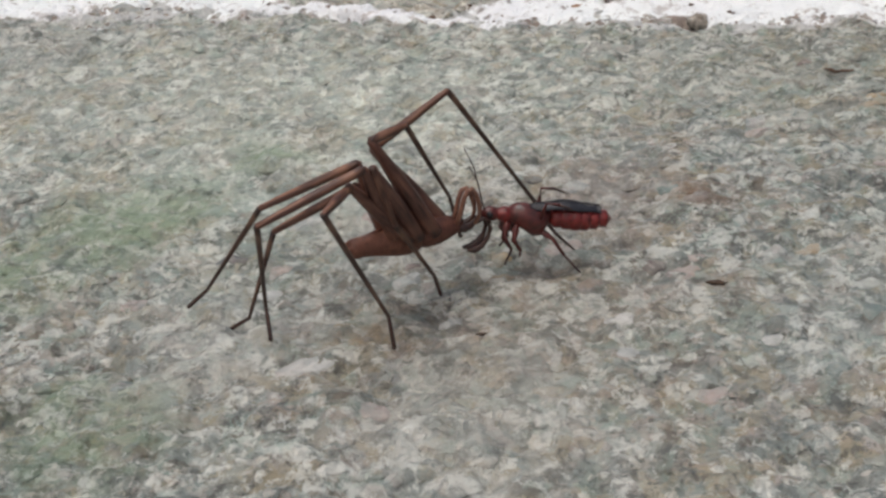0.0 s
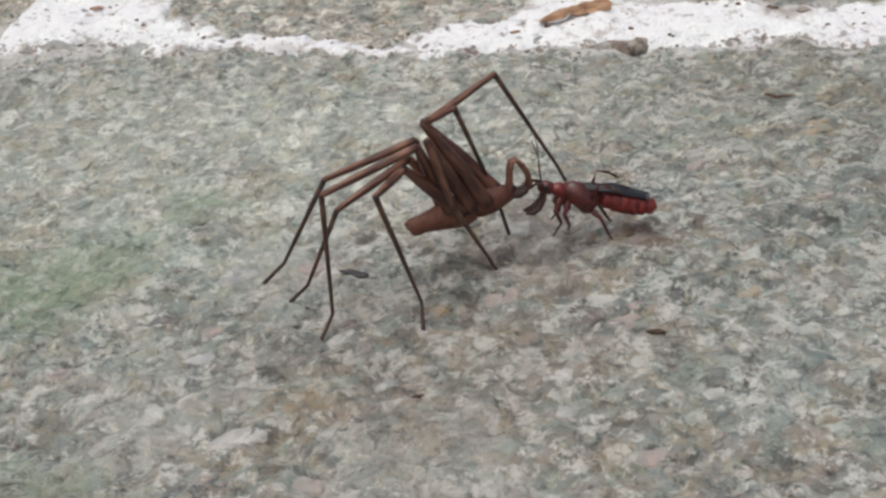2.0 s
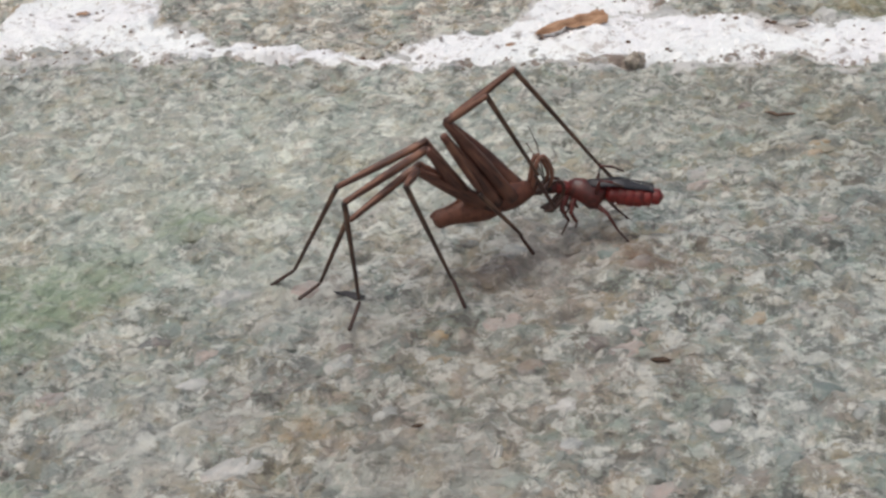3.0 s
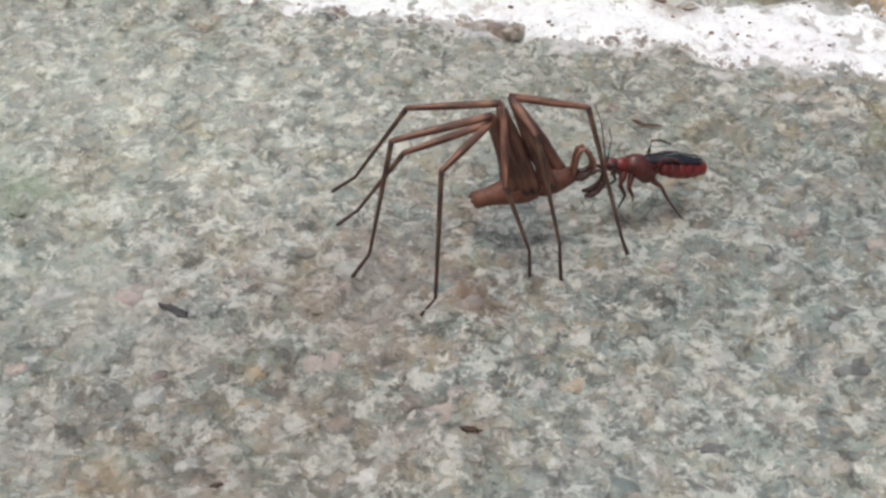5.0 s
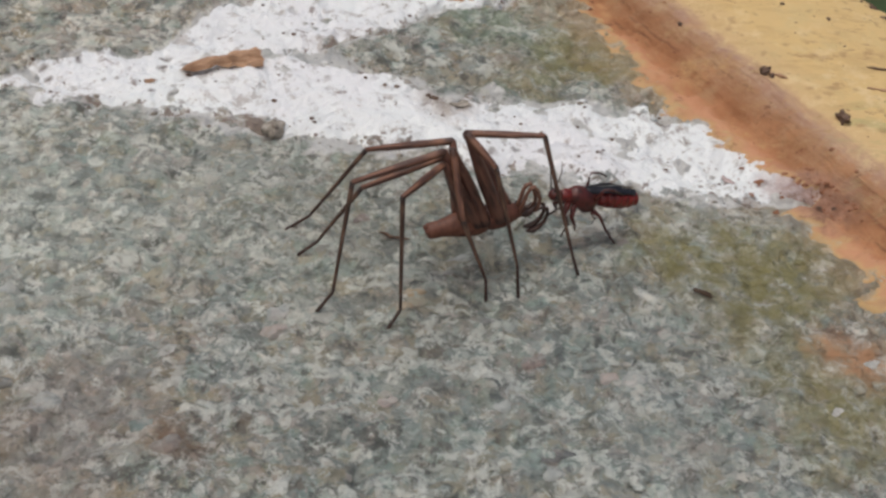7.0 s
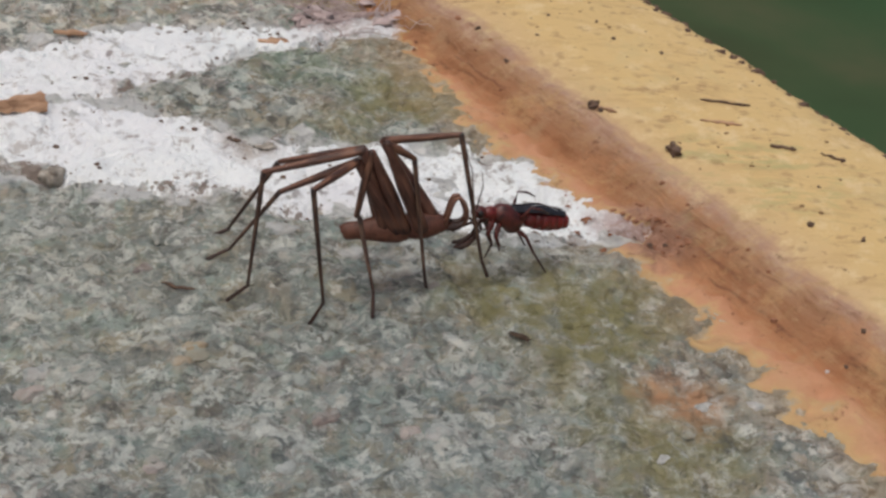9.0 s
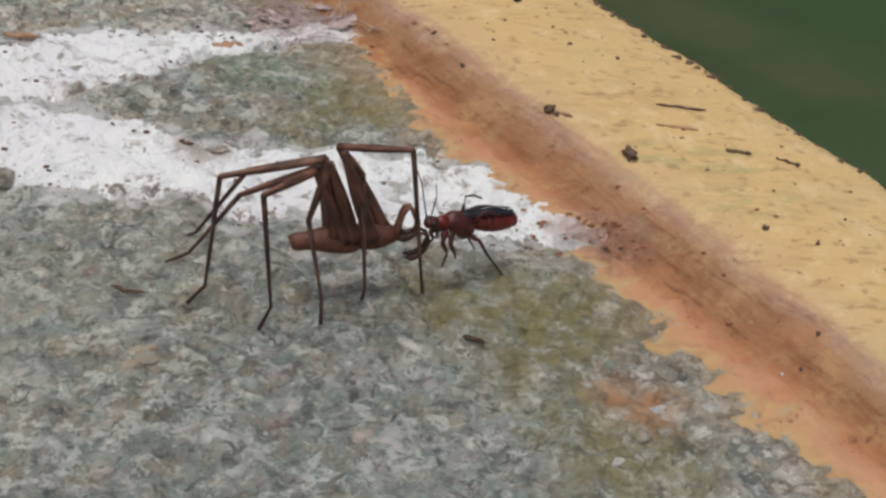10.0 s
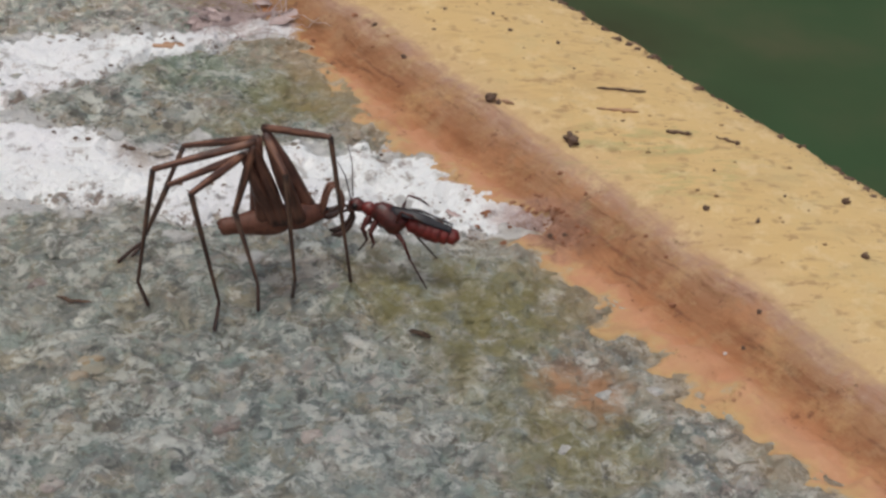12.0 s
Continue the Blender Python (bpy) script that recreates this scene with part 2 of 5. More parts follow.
def mortar_material():
    k = Nodes("white_mortar", 0.9, specular=0.2)
    c = k.ramp(k.noise(70.0, 6.0, 0.65), [(0.3, (0.76, 0.78, 0.785)), (0.5, (0.84, 0.86, 0.855)), (0.72, (0.87, 0.895, 0.88))])
    c = k.mix(k.ramp(k.noise(40.0, 5.0, 0.6, co=k.warp(60.0, 0.01)), [(0.46, 0.0), (0.62, 0.55)]), c, (0.79, 0.775, 0.80))
    c = k.mix(k.ramp(k.noise(150.0, 6.0, 0.75, co=k.warp(70.0, 0.008)), [(0.59, 0.0), (0.66, 0.75)]), c, (0.44, 0.42, 0.38))
    c = k.mix(k.ramp(k.noise(260.0, 6.0, 0.75, co=k.warp(90.0, 0.004)), [(0.32, 0.9), (0.40, 0.0)]), c, (0.26, 0.22, 0.185))
    here = k.ramp(k.noise(60.0, 4.0, 0.6), [(0.48, 0.0), (0.60, 1.0)])
    c = k.mix(k.math("MULTIPLY", here, k.ramp(k.cells(230.0, k.warp(700.0, 0.002), "Distance", dims="2D"), [(0.05, 0.9), (0.16, 0.0)])), c, (0.13, 0.10, 0.085))
    c = k.mix(k.ramp(k.noise(520.0, 6.0, 0.75), [(0.32, 0.8), (0.40, 0.0)]), c, (0.36, 0.30, 0.26))
    c = k.mix(k.math("MULTIPLY", k.patch(6.45, -0.2, 0.5, 0.8), 0.85), c, (0.36, 0.22, 0.18))
    c = k.mix(k.math("MULTIPLY", k.patch(2.9, 4.5, 0.9, 0.8), 0.7), c, (0.40, 0.28, 0.26))
    c = k.mix(k.math("MULTIPLY", k.patch(2.1, 1.0, 0.5, 0.8), 0.8), c, (0.30, 0.24, 0.19))
    c = k.mix(k.ramp(k.noise(115.0, 6.0, 0.75, co=k.warp(50.0, 0.012)), [(0.58, 0.0), (0.63, 0.7)]), c, (0.42, 0.38, 0.35))
    c = k.mix(k.ramp(k.noise(330.0, 6.0, 0.75, co=k.warp(120.0, 0.006)), [(0.60, 0.0), (0.66, 0.8)]), c, (0.26, 0.21, 0.19))
    thin = k.n.new("ShaderNodeAttribute")
    thin.attribute_name = "thin_edge"
    bare = k.math("ADD", k.math("MULTIPLY", thin.outputs["Fac"], 0.30), k.noise(250.0, 6.0, 0.72, co=k.warp(80.0, 0.008)))
    c = k.mix(k.ramp(bare, [(0.73, 0.0), (0.76, 0.9)]), c, stone_colour(k)[0])
    bare = k.math("ADD", k.math("MULTIPLY", thin.outputs["Fac"], 0.16), k.noise(420.0, 5.0, 0.7, co=k.warp(150.0, 0.004)))
    c = k.mix(k.ramp(bare, [(0.67, 0.0), (0.70, 0.85)]), c, (0.22, 0.17, 0.14))
    c = limed(k, c, (0.55, 0.46, 0.445), 5.10, 5.5, 0.65, 1.3)
    c = limed(k, c, (0.30, 0.16, 0.10), 5.4, 5.65, 0.85, 1.3)
    c = k.mix(k.math("MULTIPLY", k.patch(6.40, -0.25, 0.55, 0.9, 0.0), 0.6), c, (0.48, 0.38, 0.36))
    c = k.mix(k.patch(6.55, -0.35, 0.45, 1.0), c, (0.25, 0.14, 0.10))
    h = k.math("ADD", k.noise(240.0, 6.0, 0.7), k.math("MULTIPLY", k.noise(900.0, 3.0), 0.3))
    return k.done(c, k.bump(h, 0.0016, 1.0))


def paint_material():
    """Weathered limewash: orange at the foot, brown in the crease, yellow on top, brushed along the rim."""
    k = Nodes("limewash", 0.8, specular=0.25)
    dot = k.n.new("ShaderNodeVectorMath")
    dot.operation = "DOT_PRODUCT"
    k.put(dot.inputs[0], k.co)
    dot.inputs[1].default_value = (0.856 / CM, 0.516 / CM, 0)
    run = k.n.new("ShaderNodeVectorMath")
    run.operation = "DOT_PRODUCT"
    k.put(run.inputs[0], k.warp(60.0, 0.010))
    run.inputs[1].default_value = (0.516 / CM, -0.856 / CM, 0)
    lay = k.n.new("ShaderNodeCombineXYZ")
    k.put(lay.inputs[0], k.math("ADD", k.math("MULTIPLY", dot.outputs["Value"], 8.0), k.math("MULTIPLY", k.noise(70.0, 3.0), 2.2)))
    k.put(lay.inputs[1], k.math("MULTIPLY", run.outputs["Value"], 0.8))
    streak = k.noise(1.0, 5.0, 0.65, co=lay.outputs[0])
    low = k.ramp(k.math("DIVIDE", dot.outputs["Value"], 10.0), [(0.60, 1.0), (0.64, 0.0)])
    brushed = k.ramp(k.math("DIVIDE", dot.outputs["Value"], 10.0), [(0.535, 0.0), (0.555, 1.0), (0.60, 1.0), (0.64, 0.0)])
    s = k.math("ADD", dot.outputs["Value"], k.math("MULTIPLY", k.math("SUBTRACT", k.noise(130.0, 6.0, 0.72), 0.5), 0.55))
    s = k.math("ADD", s, k.math("MULTIPLY", k.math("SUBTRACT", streak, 0.5), 0.30))
    band = k.math("DIVIDE", k.math("SUBTRACT", s, 4.5), 4.5)
    at = lambda v: (v - 4.5) / 4.5
    c = k.ramp(band, [(at(4.65), (0.46, 0.31, 0.15)), (at(4.95), (0.49, 0.285, 0.15)), (at(5.3), (0.50, 0.25, 0.14)), (at(5.52), (0.40, 0.18, 0.085)), (at(5.66), (0.31, 0.14, 0.065)), (at(5.85), (0.30, 0.145, 0.072)),
                      (at(6.02), (0.33, 0.18, 0.10)), (at(6.16), (0.38, 0.235, 0.165)), (at(6.38), (0.56, 0.39, 0.20)), (at(6.9), (0.60, 0.42, 0.19)), (at(8.6), (0.60, 0.425, 0.195))])
    c = k.mix(k.math("MULTIPLY", brushed, k.ramp(streak, [(0.36, 0.55), (0.50, 0.0)])), c, k.mix(1.0, c, (0.62, 0.55, 0.5), "MULTIPLY"))
    c = k.mix(k.math("MULTIPLY", brushed, k.ramp(streak, [(0.32, 0.9), (0.37, 0.0)])), c, (0.15, 0.065, 0.035))
    # scratched grooves drawn as painted shade along the crease, broken off here and there
    bend = k.math("ADD", dot.outputs["Value"], k.math("MULTIPLY", k.math("SUBTRACT", k.noise(45.0, 3.0, 0.6), 0.5), 0.24))
    for n, s0 in enumerate((5.64, 5.80, 5.97)):
        d = k.math("ABSOLUTE", k.math("SUBTRACT", bend, s0))
        kept = k.ramp(k.noise(38.0 + 9 * n, 5.0, 0.7), [(0.51, 0.0), (0.57, 0.70)])
        c = k.mix(k.math("MULTIPLY", kept, k.ramp(d, [(0.005, 1.0), (0.028, 0.0)])), c, (0.17, 0.072, 0.038))
    c = k.mix(k.ramp(k.noise(60.0, 5.0, 0.6), [(0.45, 0.0), (0.7, 0.4)]), c, k.mix(1.0, c, (1.08, 1.12, 1.2), "MULTIPLY"))
    up = k.math("SUBTRACT", 1.0, k.math("MULTIPLY", low, 0.8))
    # greenish stain, scuffs and dark specks
    hatch = k.ramp(k.noise(1.0, 4.0, 0.65, co=k.scaled(170.0, 620.0, 300.0, 12.0)), [(0.50, 0.0), (0.60, 1.0)])
    c = k.mix(k.math("MULTIPLY", k.math("MULTIPLY", k.patch(8.0, 0.5, 1.4, 0.8, 0.0), hatch), 0.75), c, (0.36, 0.34, 0.15))
    c = k.mix(k.math("MULTIPLY", up, k.ramp(k.noise(1.0, 5.0, 0.7, co=k.scaled(130.0, 420.0, 300.0, 8.0)), [(0.52, 0.0), (0.62, 0.65)])), c, (0.50, 0.34, 0.155))
    c = k.mix(k.math("MULTIPLY", up, k.ramp(k.noise(1.0, 5.0, 0.7, co=k.scaled(300.0, 700.0, 500.0, -20.0)), [(0.58, 0.0), (0.64, 0.75)])), c, (0.36, 0.23, 0.11))
    c = k.mix(k.math("MULTIPLY", up, k.ramp(k.noise(260.0, 6.0, 0.75), [(0.52, 0.0), (0.64, 0.6)])), c, (0.68, 0.53, 0.30))
    c = k.mix(k.math("MULTIPLY", k.ramp(k.noise(90.0, 6.0, 0.75), [(0.52, 0.0), (0.66, 0.35)]), up), c, (0.50, 0.42, 0.22))
    c = k.mix(k.math("MULTIPLY", low, k.ramp(k.noise(170.0, 6.0, 0.72), [(0.53, 0.0), (0.64, 0.6)])), c, (0.42, 0.20, 0.095))
    c = k.mix(k.math("MULTIPLY", low, k.ramp(k.noise(110.0, 6.0, 0.72), [(0.54, 0.0), (0.66, 0.55)])), c, (0.52, 0.33, 0.15))
    c = k.mix(k.math("MULTIPLY", low, k.ramp(k.noise(330.0, 6.0, 0.75), [(0.33, 0.8), (0.41, 0.0)])), c, (0.16, 0.07, 0.04))
    c = k.mix(k.ramp(k.noise(210.0, 6.0, 0.72, co=k.warp(40.0, 0.01)), [(0.62, 0.0), (0.72, 0.55)]), c, (0.45, 0.31, 0.16))
    c = k.mix(k.ramp(k.noise(430.0, 5.0, 0.65), [(0.27, 0.85), (0.34, 0.0)]), c, (0.13, 0.075, 0.04))
    c = k.mix(k.math("MULTIPLY", up, k.ramp(k.cells(190.0, k.warp(600.0, 0.002), "Distance", dims="2D"), [(0.03, 0.5), (0.13, 0.0)])), c, (0.30, 0.19, 0.09))
    c = k.mix(k.math("MULTIPLY", up, k.ramp(k.cells(75.0, k.warp(500.0, 0.003), "Distance", dims="2D"), [(0.012, 0.4), (0.05, 0.0)])), c, (0.30, 0.19, 0.09))
    c = k.mix(k.math("MULTIPLY", k.patch(6.45, -0.30, 0.6, 1.0, 0.0), 0.6), c, (0.37, 0.24, 0.20))
    c = k.mix(k.math("MULTIPLY", k.patch(6.65, -0.45, 0.55, 1.0), 0.8), c, (0.20, 0.10, 0.06))
    # worn thin at the foot, down to stone and mortar
    thin, joint = k.n.new("ShaderNodeAttribute"), k.n.new("ShaderNodeAttribute")
    thin.attribute_name, joint.attribute_name = "paint_depth", "near_joint"
    under = k.mix(k.ramp(joint.outputs["Fac"], [(0.5, 0.0), (0.78, 1.0)]), k.mix(0.55, stone_colour(k)[0], (0.40, 0.28, 0.14)), (0.47, 0.36, 0.32))
    left = k.math("ADD", thin.outputs["Fac"], k.math("MULTIPLY", k.math("SUBTRACT", k.noise(210.0, 6.0, 0.75, co=k.warp(70.0, 0.01)), 0.5), 0.12))
    c = k.mix(k.ramp(left, [(0.012, 0.70), (0.028, 0.0)]), c, (0.50, 0.34, 0.155))
    c = k.mix(k.ramp(left, [(-0.005, 0.95), (0.012, 0.0)]), c, under)
    h = k.math("ADD", k.math("MULTIPLY", streak, brushed), k.math("MULTIPLY", k.noise(300.0, 5.0, 0.65), 0.7))
    return k.done(c, k.bump(h, 0.0007, 0.8))


MORTAR = mortar_material()
LIMEWASH = paint_material()


def plain_material(name, colour, dark, scale=900.0, roughness=0.6, specular=0.4, relief=0.0001, stretch=None):
    k = Nodes(name, roughness, specular=specular)
    co = k.scaled(*stretch) if stretch else None
    n = k.noise(scale, 4.0, 0.6, co=co)
    c = k.ramp(n, [(0.3, dark), (0.6, colour)])
    c = k.mix(k.ramp(k.noise(scale * 0.25, 3.0), [(0.4, 0.0), (0.75, 0.35)]), c, dark)
    return k.done(c, k.bump(n, relief, 0.7))


BROWN = plain_material("brown_cuticle", (0.142, 0.054, 0.034), (0.055, 0.021, 0.015), 1200.0, 0.55, 0.35)
RUST = plain_material("rusty_brown_cuticle", (0.165, 0.064, 0.038), (0.085, 0.033, 0.021), 1800.0, 0.55, 0.4)
DARK_BROWN = plain_material("dark_brown_cuticle", (0.066, 0.031, 0.022), (0.028, 0.015, 0.012), 2500.0, 0.45, 0.45)
BLACK = plain_material("black_cuticle", (0.014, 0.011, 0.011), (0.006, 0.005, 0.006), 2500.0, 0.35, 0.5)
TAN = plain_material("pale_cuticle", (0.24, 0.115, 0.075), (0.13, 0.055, 0.038), 2500.0, 0.5, 0.45)


def leg_material(name, colour, dark, pale, ring):
    """Leg cuticle: streaked lengthwise, with a pale ring past the joint and dusky ends."""
    k = Nodes(name, 0.5, specular=0.4)
    n = k.noise(1.0, 4.0, 0.6, co=k.scaled(300.0, 2200.0, 2200.0))
    c = k.ramp(n, [(0.32, dark), (0.52, colour), (0.70, pale)])
    run = k.n.new("ShaderNodeSeparateXYZ")
    k.put(run.inputs[0], k.co)
    at = k.math("ADD", k.math("DIVIDE", run.outputs[0], CM), k.math("MULTIPLY", k.math("SUBTRACT", k.noise(900.0), 0.5), 0.06))
    c = k.mix(k.ramp(at, [(0.0, 0.85), (0.05, 0.4), (0.10, 0.0)]), c, dark)
    c = k.mix(k.ramp(at, [(0.06, 0.0), (0.11, ring), (0.17, ring), (0.26, 0.0)]), c, pale)
    return k.done(c, k.bump(n, 0.0001, 0.8))


FEMUR = leg_material("femur_cuticle", (0.110, 0.048, 0.034), (0.040, 0.018, 0.014), (0.19, 0.088, 0.058), 0.5)
TIBIA = leg_material("tibia_cuticle", (0.122, 0.055, 0.037), (0.036, 0.017, 0.013), (0.24, 0.118, 0.074), 0.6)
SHANK = leg_material("shank_cuticle", (0.062, 0.033, 0.024), (0.022, 0.014, 0.012), (0.15, 0.085, 0.055), 0.7)
RED = plain_material("red_cuticle", (0.20, 0.019, 0.015), (0.06, 0.008, 0.007), 2200.0, 0.35, 0.5)
RED_BROWN = plain_material("red_brown_cuticle", (0.115, 0.019, 0.014), (0.022, 0.008, 0.007), 1400.0, 0.4, 0.5)
WING = plain_material("blue_black_wing", (0.022, 0.024, 0.034), (0.008, 0.008, 0.011), 1600.0, 0.45, 0.40)
CHIP = plain_material("dry_wood_chip", (0.52, 0.33, 0.21), (0.20, 0.105, 0.06), 1.0, 0.8, 0.2, 0.0005, (180.0, 900.0, 900.0))
CRUMB = plain_material("dark_crumb", (0.19, 0.125, 0.09), (0.075, 0.048, 0.036), 900.0, 0.85, 0.2, 0.0002)
PEBBLE = plain_material("grey_brown_pebble", (0.45, 0.41, 0.355), (0.15, 0.125, 0.10), 700.0, 0.85, 0.25, 0.0006)
CRUMB_TAN = plain_material("tan_crumb", (0.30, 0.19, 0.10), (0.15, 0.09, 0.05), 900.0, 0.85, 0.2, 0.0002)
CRUMB_RUST = plain_material("rusty_crumb", (0.34, 0.16, 0.09), (0.17, 0.075, 0.045), 900.0, 0.85, 0.2, 0.0002)
WEB = plain_material("dusty_web", (0.56, 0.46, 0.44), (0.36, 0.27, 0.25), 300.0, 0.95, 0.1, 0.0003)
SLATE = plain_material("dark_slate_flake", (0.075, 0.073, 0.075), (0.035, 0.034, 0.036), 500.0, 0.8, 0.3, 0.0003)
BROWN_FLAKE = plain_material("dark_brown_flake", (0.10, 0.068, 0.048), (0.045, 0.030, 0.022), 500.0, 0.85, 0.2, 0.0003)
# near-white that stands for a glint on the fillet
GLINT = plain_material("white_glint", (0.75, 0.74, 0.72), (0.5, 0.5, 0.5), 900.0, 0.15, 0.7)


def set_stone_material(name, colour):
    """A grain of one tone, weathered with the rest of the paving."""
    k = Nodes(name, 0.8, specular=0.4)
    c = k.mix(k.ramp(k.noise(500.0, 5.0, 0.7), [(0.36, 0.72), (0.62, 0.20)]), stone_colour(k)[0], colour)
    return k.done(c, k.bump(k.noise(700.0, 6.0, 0.75), 0.0008, 0.9))


SET_PINK, SET_WHITE, SET_PALE = set_stone_material("pinkish_stone", (0.48, 0.385, 0.345)), set_stone_material("white_stone", (0.66, 0.65, 0.62)), set_stone_material("pale_stone", (0.52, 0.54, 0.51))
SET_OCHRE, SET_TEAL, SET_BROWN = set_stone_material("ochre_stone", (0.42, 0.295, 0.15)), set_stone_material("teal_stone", (0.15, 0.215, 0.20)), set_stone_material("purplish_brown_stone", (0.19, 0.135, 0.115))
SET_SLATE = set_stone_material("slate_stone", (0.085, 0.085, 0.09))


def lawn_material():
    k = Nodes("dark_green_garden", 0.95, specular=0.1)
    c = k.ramp(k.noise(7.0, 3.0, 0.55), [(0.30, (0.046, 0.055, 0.027)), (0.5, (0.053, 0.072, 0.034)), (0.72, (0.088, 0.084, 0.046))])
    c = k.mix(k.ramp(k.noise(2.2, 2.0), [(0.42, 0.0), (0.62, 0.7)]), c, (0.034, 0.078, 0.034))
    return k.done(c)


LAWN = lawn_material()


# ---- mesh helpers ----
def mesh_of(name, verts, faces, material, smooth=True):
    me = bpy.data.meshes.new(name)
    me.from_pydata([tuple(v) for v in verts], [], faces)
    me.materials.append(material)
    me.update()
    if smooth:
        me.polygons.foreach_set("use_smooth", [True] * len(me.polygons))
    return me


def part(name, mesh, parent, label=""):
    ob = new(name, mesh)
    ob.parent = parent
    return tagged(ob, label=label) if label else ob


def lattice(x, y, cell, seed):
    """Smooth value noise on a square lattice, between -1 and 1."""
    u, v = np.asarray(x) / cell, np.asarray(y) / cell
    i, j = np.floor(u).astype(np.int64), np.floor(v).astype(np.int64)
    f, g = u - i, v - j
    f, g = f * f * (3 - 2 * f), g * g * (3 - 2 * g)

    def at(a, b):
        h = (a * 374761393 + b * 668265263 + seed * 982451653) & 0x7FFFFFFF
        h = ((h ^ (h >> 13)) * 1274126177) & 0x7FFFFFFF
        return ((h ^ (h >> 16)) & 0xFFFF) / 32767.5 - 1

    return (at(i, j) * (1 - f) + at(i + 1, j) * f) * (1 - g) + (at(i, j + 1) * (1 - f) + at(i + 1, j + 1) * f) * g


def rough(x, y, cell, octaves, seed, gain=0.5):
    total, size, c = 0.0, 1.0, cell
    for n in range(octaves):
        a = 0.7 * n + 0.4
        total = total + size * lattice(x * math.cos(a) - y * math.sin(a), x * math.sin(a) + y * math.cos(a), c, seed + n)
        size, c = size * gain, c * 0.5
    return total


def smooth(e0, e1, v):
    k = np.clip((v - e0) / (e1 - e0), 0, 1)
    return k * k * (3 - 2 * k)


def sheet(name, x0, x1, y0, y1, step, height, keep, material, depth=1.2):
    """A relief over a rectangle: height(x, y) on a grid, only where keep(x, y), with its sides taken down by depth."""
    nx, ny = int(round((x1 - x0) / step)) + 1, int(round((y1 - y0) / step)) + 1
    gx, gy = np.meshgrid(np.linspace(x0, x1, nx), np.linspace(y0, y1, ny))
    z = height(gx, gy)
    cx, cy = (gx[:-1, :-1] + gx[1:, 1:]) / 2, (gy[:-1, :-1] + gy[1:, 1:]) / 2
    mask = keep(cx, cy)
    index = np.arange(nx * ny).reshape(ny, nx)
    quads = np.stack([index[:-1, :-1], index[:-1, 1:], index[1:, 1:], index[1:, :-1]], -1)[mask]
    top = np.stack([gx.ravel(), gy.ravel(), z.ravel()], 1)
    used = np.unique(quads)
    remap = np.full(nx * ny, -1)
    remap[used] = np.arange(len(used))
    verts, faces = top[used] * CM, remap[quads]
    # walls under the open edges
    edges = {}
    for q in faces[edge_cells(mask)[mask]].tolist():
        for a, b in zip(q, q[1:] + q[:1]):
            edges[(a, b)] = edges.get((a, b), 0) + 1
    open_edges = [(a, b) for a, b in edges if (b, a) not in edges and open_edge(verts, a, b, mask, x0, y0, step)]
    low, walls = {}, []
    extra = []
    for a, b in open_edges:
        for v in (a, b):
            if v not in low:
                low[v] = len(verts) + len(extra)
                extra.append((verts[v][0], verts[v][1], verts[v][2] - depth * CM))
        walls.append((b, a, low[a], low[b]))
    verts = np.concatenate([verts, np.array(extra).reshape(-1, 3)])
    return mesh_of(name, verts.tolist(), faces.tolist() + walls, material)


def edge_cells(mask):
    p = np.pad(mask, 1)
    inner = p[:-2, 1:-1] & p[2:, 1:-1] & p[1:-1, :-2] & p[1:-1, 2:]
    return mask & ~inner


def open_edge(verts, a, b, mask, x0, y0, step):
    """True where the edge a-b has a kept cell on one side alone."""
    mx, my = (verts[a] + verts[b])[:2] / 2 / CM
    dx, dy = (verts[b] - verts[a])[:2] / CM
    far = (mx + dy * 0.5, my - dx * 0.5)
    i, j = int((far[0] - x0) / step), int((far[1] - y0) / step)
    return not (0 <= j < mask.shape[0] and 0 <= i < mask.shape[1] and far[0] > x0 and far[1] > y0 and mask[j, i])


def tube(rows, sides=12, flat=1.0):
    """A rounded body along x: rows of (x, radius) or (x, radius, z offset). Returns vertices and faces in centimetres."""
    verts, faces = [], []
    for r in rows:
        x, rad, dz = (*r, 0.0)[:3]
        for k in range(sides):
            a = 2 * math.pi * k / sides
            verts.append((x, rad * math.cos(a), dz + flat * rad * math.sin(a)))
    for i in range(len(rows) - 1):
        for k in range(sides):
            a, b = i * sides + k, i * sides + (k + 1) % sides
            faces.append((a, a + sides, b + sides, b))
    faces.append(tuple(range(sides)))
    faces.append(tuple(reversed(range((len(rows) - 1) * sides, len(rows) * sides))))
    return verts, faces


def sweep(points, radii, sides=8):
    """A tapered round bar through points (centimetres)."""
    verts, faces = [], []
    pts = [Vector(p) for p in points]
    for i, (p, r) in enumerate(zip(pts, radii)):
        way = (pts[min(i + 1, len(pts) - 1)] - pts[max(i - 1, 0)]).normalized()
        side = way.cross(Vector((0.13, 0.31, 0.94))).normalized()
        up = side.cross(way)
        for k in range(sides):
            a = 2 * math.pi * k / sides
            verts.append(tuple(p + r * (math.cos(a) * side + math.sin(a) * up)))
    for i in range(len(pts) - 1):
        for k in range(sides):
            a, b = i * sides + k, i * sides + (k + 1) % sides
            faces.append((a, b, b + sides, a + sides))
    faces.append(tuple(reversed(range(sides))))
    faces.append(tuple(range((len(pts) - 1) * sides, len(pts) * sides)))
    return verts, faces


def solid(name, shape, material, smooth=True):
    verts, faces = shape
    return mesh_of(name, [(x * CM, y * CM, z * CM) for x, y, z in verts], faces, material, smooth)


